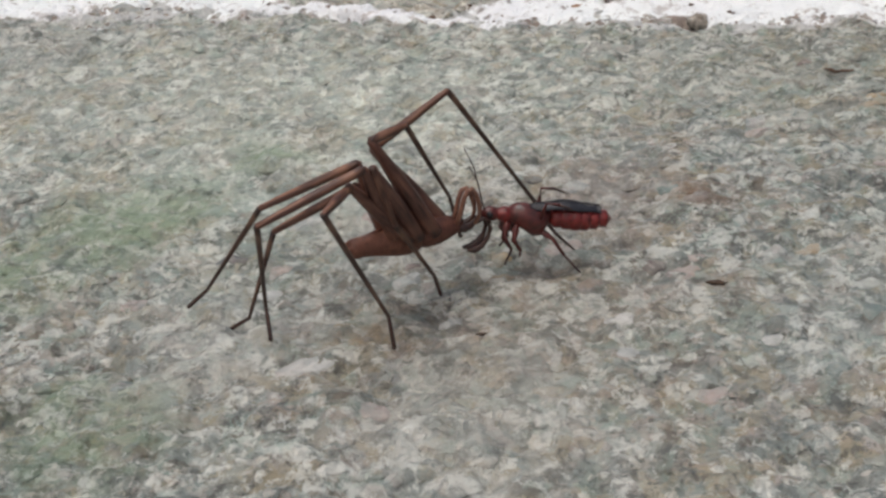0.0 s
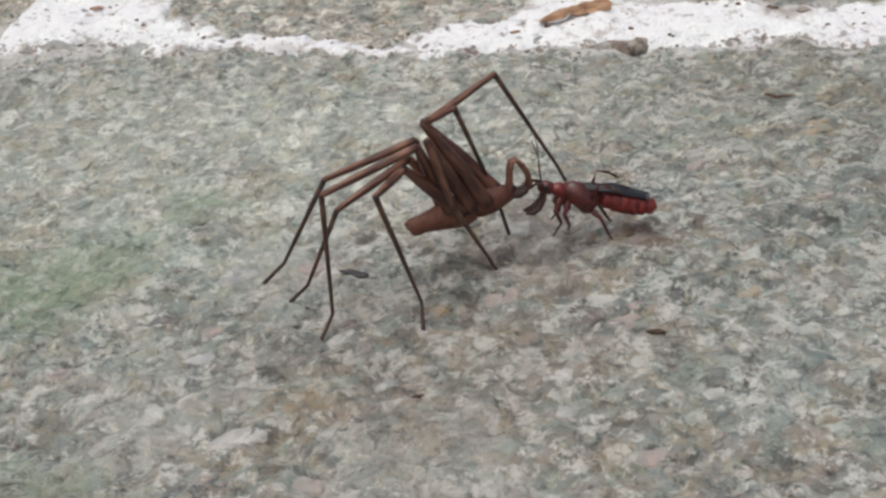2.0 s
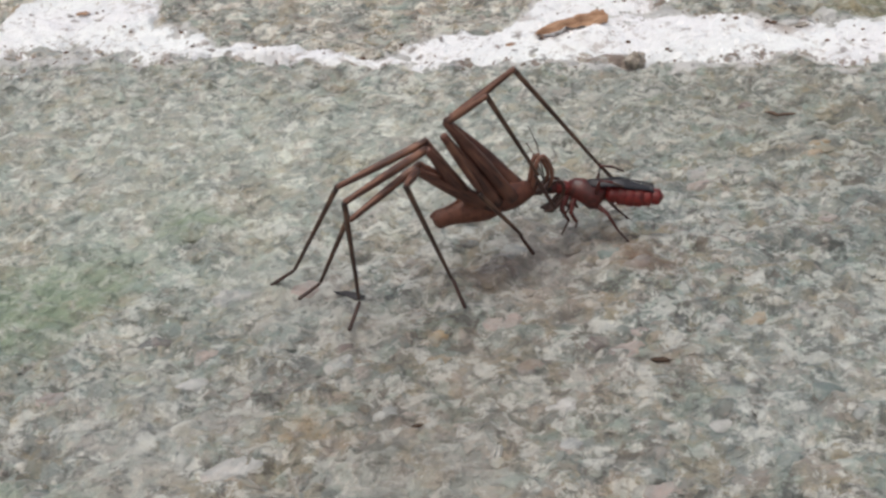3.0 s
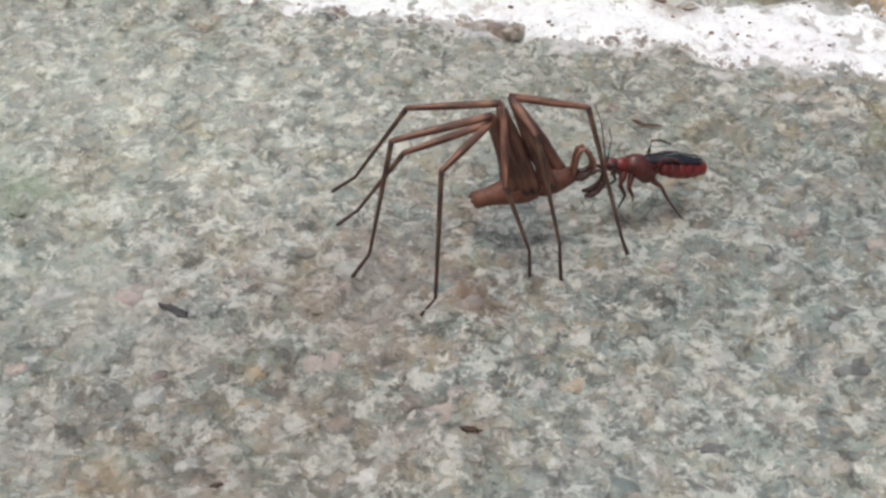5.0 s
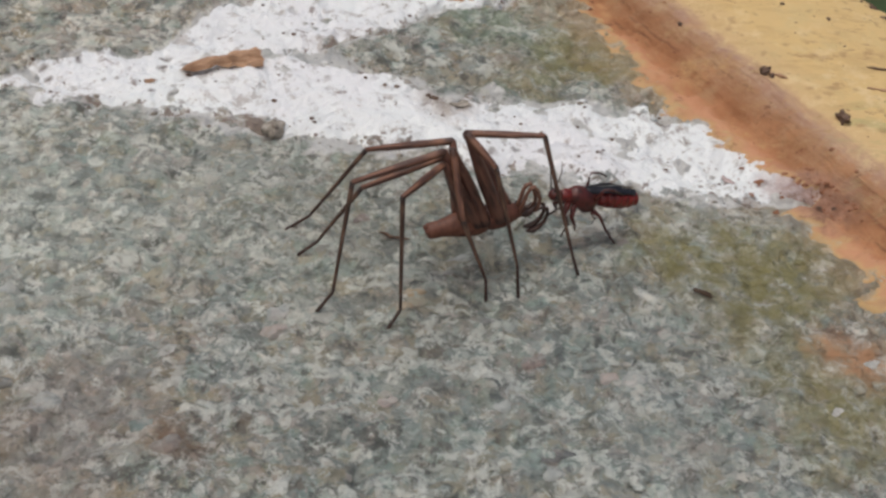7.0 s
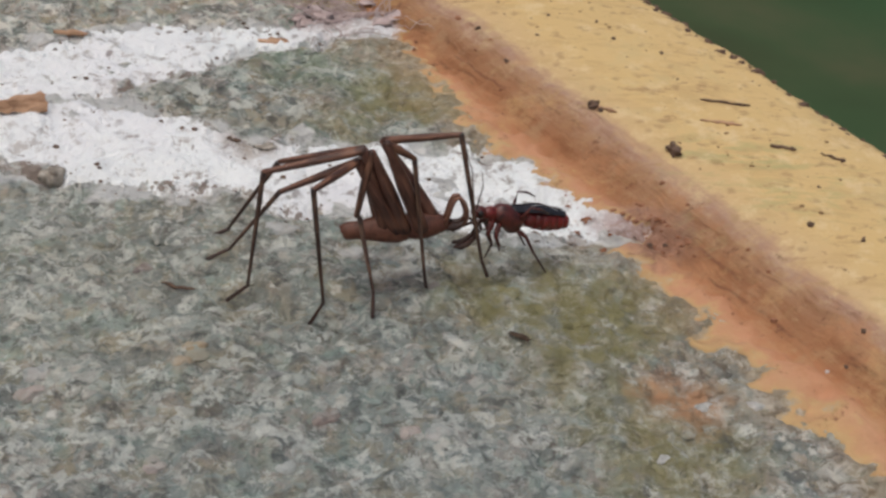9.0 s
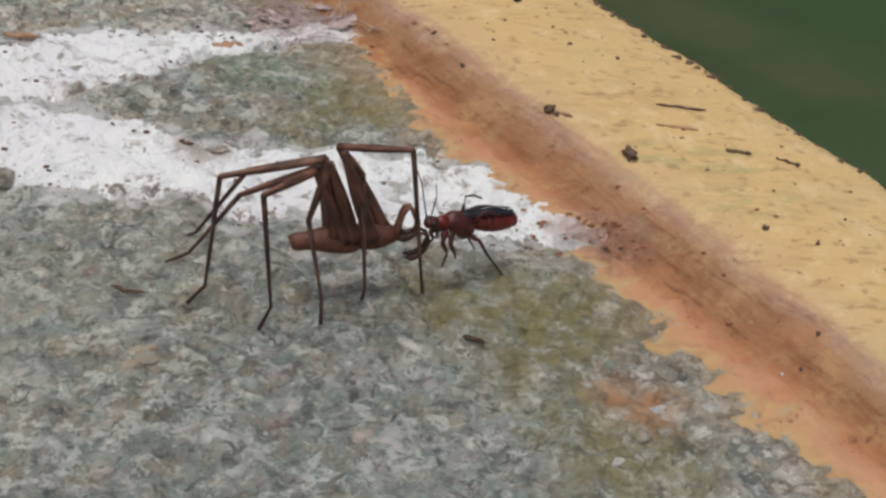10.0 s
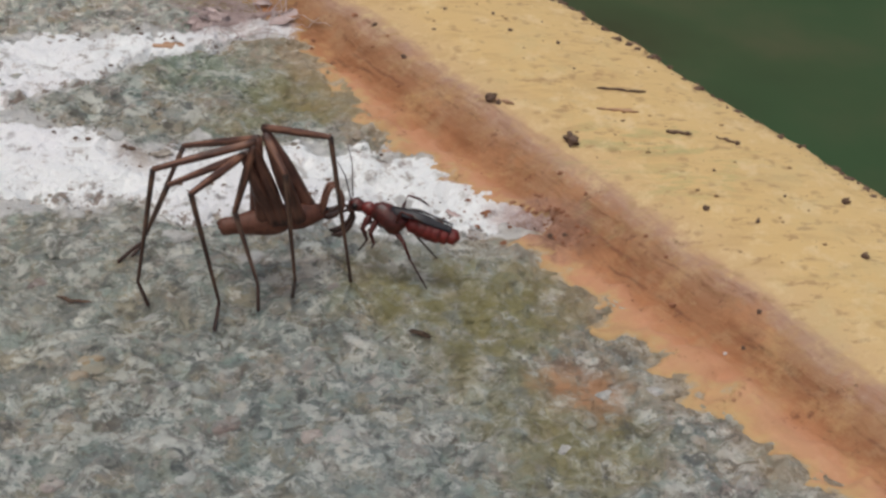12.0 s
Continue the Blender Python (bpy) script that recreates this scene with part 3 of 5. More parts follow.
def joined(*shapes):
    verts, faces = [], []
    for v, f in shapes:
        n = len(verts)
        verts += v
        faces += [tuple(i + n for i in q) for q in f]
    return verts, faces


def lump(seed, size, uneven=0.35, rings=7, sides=10):
    """An uneven crumb, size (x, y, z) in centimetres, resting on z = 0."""
    rnd = random.Random(seed)
    verts, faces = [(0, 0, -0.15 * size[2])], []
    shift = Vector((rnd.uniform(0, 50), rnd.uniform(0, 50), rnd.uniform(0, 50)))
    for i in range(1, rings):
        a = math.pi * i / rings
        for k in range(sides):
            b = 2 * math.pi * k / sides
            d = Vector((math.sin(a) * math.cos(b), math.sin(a) * math.sin(b), -math.cos(a)))
            s = 1 + uneven * noise.noise(d * 1.7 + shift) + 0.5 * uneven * noise.noise(d * 4 + shift)
            verts.append((d.x * s * size[0] / 2, d.y * s * size[1] / 2, (d.z * s * 0.5 + 0.40) * size[2]))
    verts.append((0, 0, 0.9 * size[2]))
    for k in range(sides):
        faces.append((0, 1 + (k + 1) % sides, 1 + k))
    for i in range(rings - 2):
        for k in range(sides):
            a, b = 1 + i * sides + k, 1 + i * sides + (k + 1) % sides
            faces.append((a, b, b + sides, a + sides))
    last = len(verts) - 1
    for k in range(sides):
        faces.append((last, last - sides + k, last - sides + (k + 1) % sides))
    return verts, faces


# ---- the ledge: stones, mortar joints, painted fillet and rim ----
RIM = Vector((0.856, 0.516))          # across the rim, away from the stones
ALONG = Vector((0.516, -0.856))       # along the rim


def across(x, y):
    return RIM.x * x + RIM.y * y


def joint_main(x):
    """Centre and half width of the broad white joint."""
    low = np.interp(x, [-14, -9, -7.7, -6.4, -5.1, -3.9, -2.9, -1.5, -0.5, 0.4, 1.2, 2.1, 3.1, 3.9, 5.0, 6.2], [1.8, 1.25, 1.05, 0.95, 0.85, 0.60, 0.28, 0.16, 0.02, -0.10, -0.13, -0.20, -0.42, -0.50, -0.53, -0.46])
    high = np.interp(x, [-14, -9.6, -9.2, -7.5, -7.0, -6.3, -5.8, -5.2, -4.3, -3.4, -2.9, -2.4, -1.5, 0.3, 0.95, 1.85, 3.4, 5.0, 6.2], [2.6, 2.5, 5.6, 5.4, 2.7, 2.4, 1.55, 1.3, 1.15, 0.80, 1.20, 1.5, 1.75, 1.92, 1.62, 1.27, 1.30, 1.36, 1.2])
    return (low + high) / 2, (high - low) / 2


def joint_branch(x):
    """The thinner joint that leaves the broad one towards the back."""
    low = np.interp(x, [-2.4, -1.0, 0.2, 0.7, 1.24, 2.03, 3.04, 3.8, 5.0], [0.9, 1.2, 1.7, 2.08, 2.62, 3.26, 3.90, 4.05, 4.5])
    high = np.interp(x, [-2.4, -1.8, -1.3, -0.96, 0.0, 1.08, 2.4, 3.0, 5.0], [1.45, 1.65, 2.4, 3.15, 3.57, 4.0, 4.35, 4.56, 4.9])
    return (low + high) / 2, (high - low) / 2


def joint_depth(x, y):
    """Below 1 inside a joint, above 1 on the stones."""
    wob = 0.12 * rough(x, y, 0.6, 5, 11, 0.66)
    m, h = joint_main(x)
    b, g = joint_branch(x)
    d = np.abs(y - m + wob) / h
    e = np.where((x > -2.6), np.abs(y - b + wob) / g, 9.0)
    return np.minimum(d, e)


def stone_height(x, y):
    z = 0.035 * rough(x, y, 2.4, 2, 3) + 0.040 * rough(x, y, 0.55, 2, 5) + 0.044 * rough(x, y, 0.24, 3, 7, 0.6)
    z = z + 0.05 * (0.45 - np.abs(rough(x * 0.8, y * 1.2, 0.36, 3, 9, 0.55)))
    pits = rough(x, y, 0.42, 3, 21)
    z = z - 0.06 * smooth(0.5, 1.1, pits)
    z = z - 0.05 * smooth(1.08, 0.72, joint_depth(x, y))
    return z - 0.10 * smooth(5.25, 6.2, across(x, y)) * 3


def mortar_height(x, y):
    d = joint_depth(x, y)
    lumps = 0.045 * rough(x, y, 0.7, 3, 31) + 0.042 * rough(x, y, 0.24, 5, 33, 0.62)
    low = 0.035 * rough(x, y, 2.4, 2, 3) + 0.016 * rough(x, y, 0.55, 2, 5)
    return low + 0.035 + lumps - 0.17 * smooth(0.66, 1.2, d + 0.26 * rough(x, y, 0.34, 5, 35, 0.62)) - 0.3 * smooth(5.65, 6.2, across(x, y))


def rim_profile(s):
    return np.interp(s, [4.35, 4.80, 5.2, 5.55, 5.75, 5.95, 6.2, 6.6, 7.1, 7.8, 8.5, 8.85, 9.05, 9.2, 9.28, 9.34],
                     [-0.14, -0.01, 0.03, 0.045, 0.10, 0.22, 0.35, 0.43, 0.47, 0.49, 0.48, 0.45, 0.38, 0.24, 0.05, -0.6])


def foot_edge(u):
    """How far the orange paint reaches over the stones, along the rim."""
    return np.interp(u, [-80, -3, -1.4, -0.4, 0.5, 1.2, 1.5, 1.62, 2.3, 2.8, 3.3, 3.62, 3.72, 4.0, 5.1, 5.5, 6.0, 6.4, 6.85, 7.2, 7.5, 8.0, 80],
                     [5.3, 5.5, 5.45, 5.33, 5.08, 5.0, 5.0, 5.14, 5.20, 5.32, 5.55, 5.55, 4.92, 4.98, 4.95, 4.68, 4.94, 4.76, 4.98, 4.78, 4.96, 4.88, 4.9])


def under_paint(x, y):
    """The face of stone or mortar on which the paint lies."""
    z = stone_height(x, y)
    return np.where(joint_depth(x, y) < 1.2, np.maximum(z, mortar_height(x, y)), z)


def rim_height(x, y):
    s = across(x, y)
    u = ALONG.x * x + ALONG.y * y
    streaks = (0.030 * rough(s * 9, u, 1.1, 3, 45) + 0.030 * rough(x, y, 0.35, 4, 47, 0.6)) * smooth(6.4, 6.05, s) * smooth(5.2, 5.5, s)
    edge = 0.06 * rough(x, y, 0.9, 4, 61) * smooth(8.3, 9.0, s)
    z = rim_profile(s + edge) + streaks + 0.012 * rough(x, y, 0.8, 3, 63) + 0.010 * rough(x, y, 0.2, 3, 65) + 0.02 * smooth(0.5, 0.9, rough(x, y, 0.3, 2, 69)) * smooth(6.3, 6.0, s)
    # a thin coat that follows the stones, and ends in ragged tongues
    ragged = s - foot_edge(u) + 0.20 * rough(x * 0.45, y * 1.3, 0.32, 5, 41, 0.66)
    under = under_paint(x, y)
    coat = under - 0.06 + 0.07 * smooth(-0.08, 0.0, ragged) + 0.03 * smooth(0.0, 0.35, ragged)
    near = smooth(5.75, 5.45, s)
    z = np.where(s < 5.75, np.maximum(z * (1 - near) + near * coat, coat), z)
    return np.where(ragged < -0.05, np.minimum(z, under - 0.05), z)


def stone_main(x, y):
    return (y < joint_main(x)[0]) & (across(x, y) < 6.0)


def stone_wedge(x, y):
    return (y > joint_main(x)[0]) & (y < joint_branch(x)[0]) & (x > -2.0) & (across(x, y) < 6.0)


def stone_back(x, y):
    return (y > joint_main(x)[0]) & ((y > joint_branch(x)[0]) | (x <= -2.0)) & (across(x, y) < 6.0)


def near_joint(me):
    """Marks where mortar was smeared thinly over the stones' edges."""
    co = np.empty(len(me.vertices) * 3)
    me.vertices.foreach_get("co", co)
    x, y = co[0::3] / CM, co[1::3] / CM
    d = joint_depth(x, y)
    wide = np.interp(x, [-3.0, 0.5, 3.0], [1.25, 1.55, 1.3])
    mark = me.attributes.new("near_joint", "FLOAT", "POINT")
    mark.data.foreach_set("value", (0.8 * smooth(wide, 0.95, d) * smooth(5.0, 4.5, across(x, y) - 1.2 * (d < 1.0))).astype(np.float32))
    return me


def thin_edge(me):
    """Marks where the mortar runs out thinly over the stones."""
    co = np.empty(len(me.vertices) * 3)
    me.vertices.foreach_get("co", co)
    mark = me.attributes.new("thin_edge", "FLOAT", "POINT")
    mark.data.foreach_set("value", smooth(0.35, 1.05, joint_depth(co[0::3] / CM, co[1::3] / CM)).astype(np.float32))
    return me


FINE = 0.04
ledge = tagged(new("ledge"), kind="structure", label="stone-paved ledge with white mortar joints and painted rim")
part("paving_stone", near_joint(sheet("paving_stone", -12.0, 9.0, -11.0, 2.8, FINE, stone_height, stone_main, STONE)), ledge, "rough grey stone with green and ochre lichen")
part("paving_stone", near_joint(sheet("paving_stone", -2.4, 5.2, 0.2, 5.0, FINE, stone_height, stone_wedge, STONE_WEDGE)), ledge, "wedge of greenish grey stone between white joints")
part("paving_stone", near_joint(sheet("paving_stone", -14.0, 5.0, 0.2, 9.0, 0.06, stone_height, stone_back, STONE_BROWN)), ledge, "brownish grey rough stone behind the joint")
part("mortar_joint", thin_edge(sheet("mortar_joint", -13.0, 6.6, -1.2, 5.6, FINE, mortar_height, lambda x, y: (joint_depth(x, y) < 1.5) & (across(x, y) < 6.0), MORTAR)), ledge, "smeared white mortar with dark crumbs")


def rim_sheet(name, s0, s1, step, height, material):
    """A relief in the rim's own directions: s across, u along."""
    u = np.arange(-14.0, 14.0 + step, step)
    s = np.arange(s0, s1 + step / 2, step)
    gu, gs = np.meshgrid(u, s)
    x, y = RIM.x * gs + ALONG.x * gu, RIM.y * gs + ALONG.y * gu
    z = height(x, y)
    n, m = len(u), len(s)
    i = np.arange(n * m).reshape(m, n)
    quads = np.stack([i[:-1, :-1], i[:-1, 1:], i[1:, 1:], i[1:, :-1]], -1).reshape(-1, 4)
    verts = np.stack([x.ravel(), y.ravel(), z.ravel()], 1)
    return mesh_of(name, (verts * CM).tolist(), quads.tolist(), material)


def paint_depth(me):
    """Thickness of the paint over stone and mortar, in centimetres; a dab where it is thick."""
    co = np.empty(len(me.vertices) * 3)
    me.vertices.foreach_get("co", co)
    x, y, z = co[0::3] / CM, co[1::3] / CM, co[2::3] / CM
    depth = np.where(across(x, y) > 5.7, 0.3, np.clip(z - under_paint(x, y), 0.0, 0.3))
    mark = me.attributes.new("paint_depth", "FLOAT", "POINT")
    mark.data.foreach_set("value", depth.astype(np.float32))
    return near_joint(me)


part("rim", paint_depth(rim_sheet("rim", 4.35, 9.34, 0.042, rim_height, LIMEWASH)), ledge, "rounded yellow limewashed rim with an orange-brown foot")


def grit(name, seed, count, x0, x1, y0, y1, keep, material, size=0.062):
    """Sand grains set in the stone's face: low domes of many sizes, joined."""
    rng = np.random.default_rng(seed)
    x, y = rng.uniform(x0, x1, count * 2), rng.uniform(y0, y1, count * 2)
    ok = keep(x, y) & (joint_depth(x, y) > 1.0) & (across(x, y) < 5.5)
    x, y = x[ok][:count], y[ok][:count]
    n = len(x)
    radius = size * np.clip(rng.lognormal(0.0, 0.42, n), 0.45, 2.8)
    squash, spin = rng.uniform(0.4, 0.95, n), rng.uniform(0, 2 * math.pi, n)
    high = radius * rng.uniform(0.05, 0.16, n)
    sides = 9
    verts, wobs = np.zeros((n, 2 * sides + 1, 3)), []
    for ring, (r, h) in enumerate(((1.0, -0.25), (0.78, 0.80))):
        for k in range(sides):
            a = 2 * math.pi * k / sides
            wob = rng.uniform(0.62, 1.2, n) if not ring else wobs[k] * rng.uniform(0.9, 1.05, n)
            wobs.append(wob)
            u, v = radius * r * wob * math.cos(a), radius * squash * r * wob * math.sin(a)
            verts[:, ring * sides + k, 0] = x + u * np.cos(spin) - v * np.sin(spin)
            verts[:, ring * sides + k, 1] = y + u * np.sin(spin) + v * np.cos(spin)
            verts[:, ring * sides + k, 2] = high * (h + (rng.uniform(-0.15, 0.15, n) if ring else 0.0))
    verts[:, 2 * sides, 0], verts[:, 2 * sides, 1] = x + rng.uniform(-0.2, 0.2, n) * radius, y + rng.uniform(-0.2, 0.2, n) * radius
    verts[:, 2 * sides, 2] = high
    verts[:, :, 2] += 0.65 * stone_height(verts[:, :, 0], verts[:, :, 1]) + (0.35 * stone_height(x, y) + 0.003)[:, None]
    one = [(k, (k + 1) % sides, sides + (k + 1) % sides, sides + k) for k in range(sides)]
    caps = [(sides + k, sides + (k + 1) % sides, 2 * sides) for k in range(sides)]
    faces = []
    for i in range(n):
        o = i * (2 * sides + 1)
        faces += [(a + o, b + o, c + o, d + o) for a, b, c, d in one] + [(a + o, b + o, c + o) for a, b, c in caps]
    me = mesh_of(name, (verts.reshape(-1, 3) * CM).tolist(), faces, material)
    near_joint(me)
    return tagged(new(name, me), "mixed grey, pale, tan and slate flat sand grains", "grit", kind="stuff")


grit("grit", 1, 8500, -11.5, 8.5, -10.5, 2.5, stone_main, GRIT)
grit("grit", 2, 900, -2.2, 5.0, 0.2, 4.8, stone_wedge, GRIT_WEDGE)
grit("grit", 3, 2000, -13.0, 4.5, 0.2, 8.5, stone_back, GRIT_BROWN)


def ledge_core():
    """The wall under the stones, cut off along the rim."""
    corners = [RIM * 9.25 + ALONG * -80, RIM * 9.25 + ALONG * 80, RIM * -60 + ALONG * 80, RIM * -60 + ALONG * -80]
    v = [(c.x, c.y, z) for z in (-45.0, -0.9) for c in corners]
    f = [(0, 1, 2, 3), (7, 6, 5, 4), (0, 4, 5, 1), (1, 5, 6, 2), (2, 6, 7, 3), (3, 7, 4, 0)]
    return solid("masonry", (v, f), STONE_BROWN, False)


part("masonry", ledge_core(), ledge, "grey masonry under the paving")


def far_rim(u0, u1):
    """The plainer run of the rim past the stretch that is seen close by."""
    u, s = np.linspace(u0, u1, 90), np.linspace(4.4, 9.34, 40)
    gu, gs = np.meshgrid(u, s)
    x, y = RIM.x * gs + ALONG.x * gu, RIM.y * gs + ALONG.y * gu
    i = np.arange(gu.size).reshape(gu.shape)
    quads = np.stack([i[:-1, :-1], i[:-1, 1:], i[1:, 1:], i[1:, :-1]], -1).reshape(-1, 4)
    return mesh_of("rim", (np.stack([x.ravel(), y.ravel(), rim_height(x, y).ravel()], 1) * CM).tolist(), quads.tolist(), LIMEWASH)


for u0, u1 in ((-80.0, -14.0), (14.0, 80.0)):
    part("rim", paint_depth(far_rim(u0, u1)), ledge)


def outer(x, y):
    u = ALONG.x * x + ALONG.y * y
    inside = (x > -11.7) & (x < 8.6) & (y > -10.7) & (y < 8.7)
    return ~inside & (across(x, y) < 5.6) & (across(x, y) > -60) & (np.abs(u) < 80)


part("paving_stone", sheet("paving_stone", -92.0, 48.0, -100.0, 70.0, 0.5, lambda x, y: stone_height(x, y) - 0.01, outer, STONE), ledge, "rough grey paving farther along the ledge")
garden = tagged(new("ground", mesh_of("ground", [(-60, -60, -0.45), (60, -60, -0.45), (60, 60, -0.45), (-60, 60, -0.45)], [(0, 1, 2, 3)], LAWN)), kind="structure", label="dark green garden ground far below the rim")


# ---- loose bits on the ledge ----
def lie(ob, x, y, z, rz=0.0, tilt=0.0):
    ob.matrix_basis = pose(x * CM, y * CM, z * CM, 0, tilt, rz)
    return ob


pebble = tagged(new("pebble", solid("pebble", lump(5, (0.25, 0.24, 0.24), 0.40, 14, 22), PEBBLE)), "small rough grey-brown pebble beside the white joint", "pebble")
lie(pebble, 0.02, 0.02, -0.07, 20)


def wood_chip():
    """A curled splinter of bark."""
    verts, faces = [], []
    n = 12
    for i in range(n + 1):
        u = i / n
        w = 0.02 + 0.15 * u ** 0.8 + 0.018 * math.sin(9 * u)
        for k in range(7):
            a = math.pi * (k / 6)
            verts.append((u * 1.0 - 0.5 + 0.03 * math.sin(2.3 * k), -w * math.cos(a) + 0.05 * math.sin(3 * u), 0.01 + (0.03 + 0.13 * u) * math.sin(a) * (1 - 0.25 * math.sin(5 * u + k)) + 0.03 * u))
    for i in range(n):
        for k in range(6):
            a = i * 7 + k
            faces.append((a, a + 7, a + 8, a + 1))
    verts = [(x + 0.05 * noise.noise((x * 9, y * 14, z * 14)), y + 0.05 * noise.noise((x * 5 + 3, y * 20, 1)), max(0.0, z + 0.06 * noise.noise((x * 7, y * 22, 8)))) for x, y, z in verts]
    faces.append(tuple(range(7)))
    faces.append(tuple(reversed(range(n * 7, n * 7 + 7))))
    for i in range(n):
        faces.append((i * 7 + 6, (i + 1) * 7 + 6, (i + 1) * 7, i * 7))
    return verts, faces


chip = tagged(new("wood_chip", solid("wood_chip", wood_chip(), CHIP, False)), "dry orange-brown wood chip lying on white mortar", "wood chip")
lie(chip, -0.80, 1.25, 0.06, 22)


def crumbs():
    """Dry bits that lie on the rim: x, y, size; each rests on the paint."""
    made = None
    for n, (x, y, w) in enumerate([
            (6.71, 3.60, 0.09), (5.89, 4.18, 0.07), (6.54, 4.07, 0.07), (7.31, 3.28, 0.08), (5.68, 3.61, 0.06), (8.31, -0.54, 0.11), (8.83, -0.79, 0.10),
            (8.44, -2.21, 0.08), (5.24, 3.08, 0.10), (4.91, 3.87, 0.09), (6.22, 1.88, 0.22), (6.30, 1.80, 0.09), (7.04, 0.87, 0.27), (9.83, -1.44, 0.12), (10.0, -0.4, 0.14),
            (9.07, 0.83, 0.10), (6.48, -0.21, 0.10), (6.64, -0.41, 0.11), (6.78, -0.48, 0.08), (6.27, -0.31, 0.07), (6.57, -0.26, 0.08), (8.21, -2.55, 0.07),
            (7.5, 4.75, 0.09), (7.85, 4.15, 0.11), (7.95, 4.02, 0.08), (8.05, 3.85, 0.10), (8.2, 3.5, 0.11), (8.5, 3.15, 0.07), (8.75, 2.85, 0.10), (9.05, 2.30, 0.11),
            (9.15, 2.15, 0.08), (9.55, 1.5, 0.09), (9.9, 0.9, 0.10), (10.2, 0.45, 0.11), (10.35, 0.1, 0.07), (7.4, 2.6, 0.05), (8.6, 0.2, 0.06), (7.2, 3.9, 0.05), (9.3, -0.3, 0.06)]):
        z = float(rim_height(np.array([x]), np.array([y]))[0])
        w *= 0.8
        shape = lump(100 + n, (w, w * (0.6 + 0.05 * (n % 6)), w * 0.65), 0.9, 6, 9)
        made = tagged(new("crumb", solid("crumb", shape, CRUMB, False)), "dark dry crumb lying on the limewashed rim", "crumb", "crumbs on the rim")
        lie(made, x, y, z - 0.01, 40 * n)


crumbs()


def twig(name, a, b, thick, material, label, category, lift=0.01):
    """A thin dry bit from a to b, lying on what is under it."""
    pts, rad = [], []
    rnd = random.Random(int(a[0] * 100))
    for i in range(9):
        u = i / 8
        x, y = a[0] + (b[0] - a[0]) * u, a[1] + (b[1] - a[1]) * u
        z = float(rim_height(np.array([x]), np.array([y]))[0]) if across(x, y) > 5.3 else float(stone_height(np.array([x]), np.array([y]))[0]) + 0.03
        pts.append((x + rnd.uniform(-0.016, 0.016), y + rnd.uniform(-0.016, 0.016), z + thick * 0.45 + lift * rnd.uniform(0.0, 1.0)))
        rad.append(thick * (0.35 + 0.65 * math.sin(math.pi * (0.1 + 0.8 * u))) * rnd.uniform(0.45, 1.35))
    return tagged(new(name, solid(name, sweep(pts, rad, 7), material)), label, category)


twig("twig", (7.60, 2.08), (8.20, 2.00), 0.020, CRUMB, "dark brown dry twig lying on the yellow rim", "twig")
twig("twig", (7.50, 1.61), (8.01, 1.50), 0.018, CHIP, "thin pale brown twig lying on the yellow rim", "twig")
twig("seed", (8.25, 1.04), (8.53, 0.98), 0.030, CRUMB, "slim brown seed lying on the yellow rim", "seed")
twig("twig", (8.85, 0.95), (9.10, 0.82), 0.020, CRUMB, "short curved twig on the yellow rim", "twig")
twig("twig", (6.22, 1.88), (6.48, 1.72), 0.025, CHIP, "pale stub of twig at the edge of the fillet", "twig")
twig("stalk", (1.40, -1.70), (1.75, -1.78), 0.018, CRUMB, "dark dry stalk lying on the grey stone", "stalk")
twig("splinter", (2.0, 3.65), (2.45, 3.72), 0.07, CHIP, "brown splinter lying on the narrow white joint", "splinter")
twig("splinter", (-0.6, 3.35), (-0.1, 3.28), 0.04, CHIP, "thin brown splinter lying on the white mortar", "splinter")
ball = tagged(new("seed", solid("seed", lump(61, (0.13, 0.13, 0.12), 0.15, 9, 12), BLACK)), "round black seed lying on the yellow rim", "seed")
lie(ball, 6.13, 4.85, float(rim_height(np.array([6.13]), np.array([4.85]))[0]))
# white bead added where the fillet glints; the highlight is its colour
glint_bead = tagged(new("grain", solid("grain", lump(62, (0.045, 0.035, 0.04), 0.4, 7, 9), GLINT)), "tiny bright white grain on the orange fillet", "grain")
lie(glint_bead, 8.05, -2.53, float(rim_height(np.array([8.05]), np.array([-2.53]))[0]))
for n, (x, y, w, material, label) in enumerate([
        (-3.06, -5.46, 0.36, SLATE, "thin dark flake lying on the grey stone"), (-0.20, -6.62, 0.20, BROWN_FLAKE, "small dark brown flake on the grey stone"),
        (-2.29, -7.46, 0.16, BROWN_FLAKE, "dark crumb on the grey stone"), (4.97, -2.28, 0.24, BROWN_FLAKE, "dark flake beside olive lichen"), (1.92, 0.98, 0.13, CRUMB, "dark crumb stuck on white mortar"),
        (2.28, 0.98, 0.30, PEBBLE, "brownish stone chip set in white mortar"), (5.55, -0.05, 0.20, WEB, "dull pink flake on white mortar"),
        (-8.3, 3.1, 0.22, CHIP, "small rusty crumb on white mortar"), (-1.62, 0.75, 0.16, CHIP, "small orange-brown flake on white mortar")]):
    flake = tagged(new("stone_chip" if "chip" in label else "flake", solid("flake", lump(200 + n, (w * 0.8, w * (0.24 if material in (CRUMB, SLATE, BROWN_FLAKE) else 0.42), 0.03), 1.1, 9, 15), material)), label, "stone chip" if "chip" in label else "flake")
    lie(flake, x, y, float(under_paint(np.array([x]), np.array([y]))[0]) + 0.002, 23 * (n % 3) - 25)


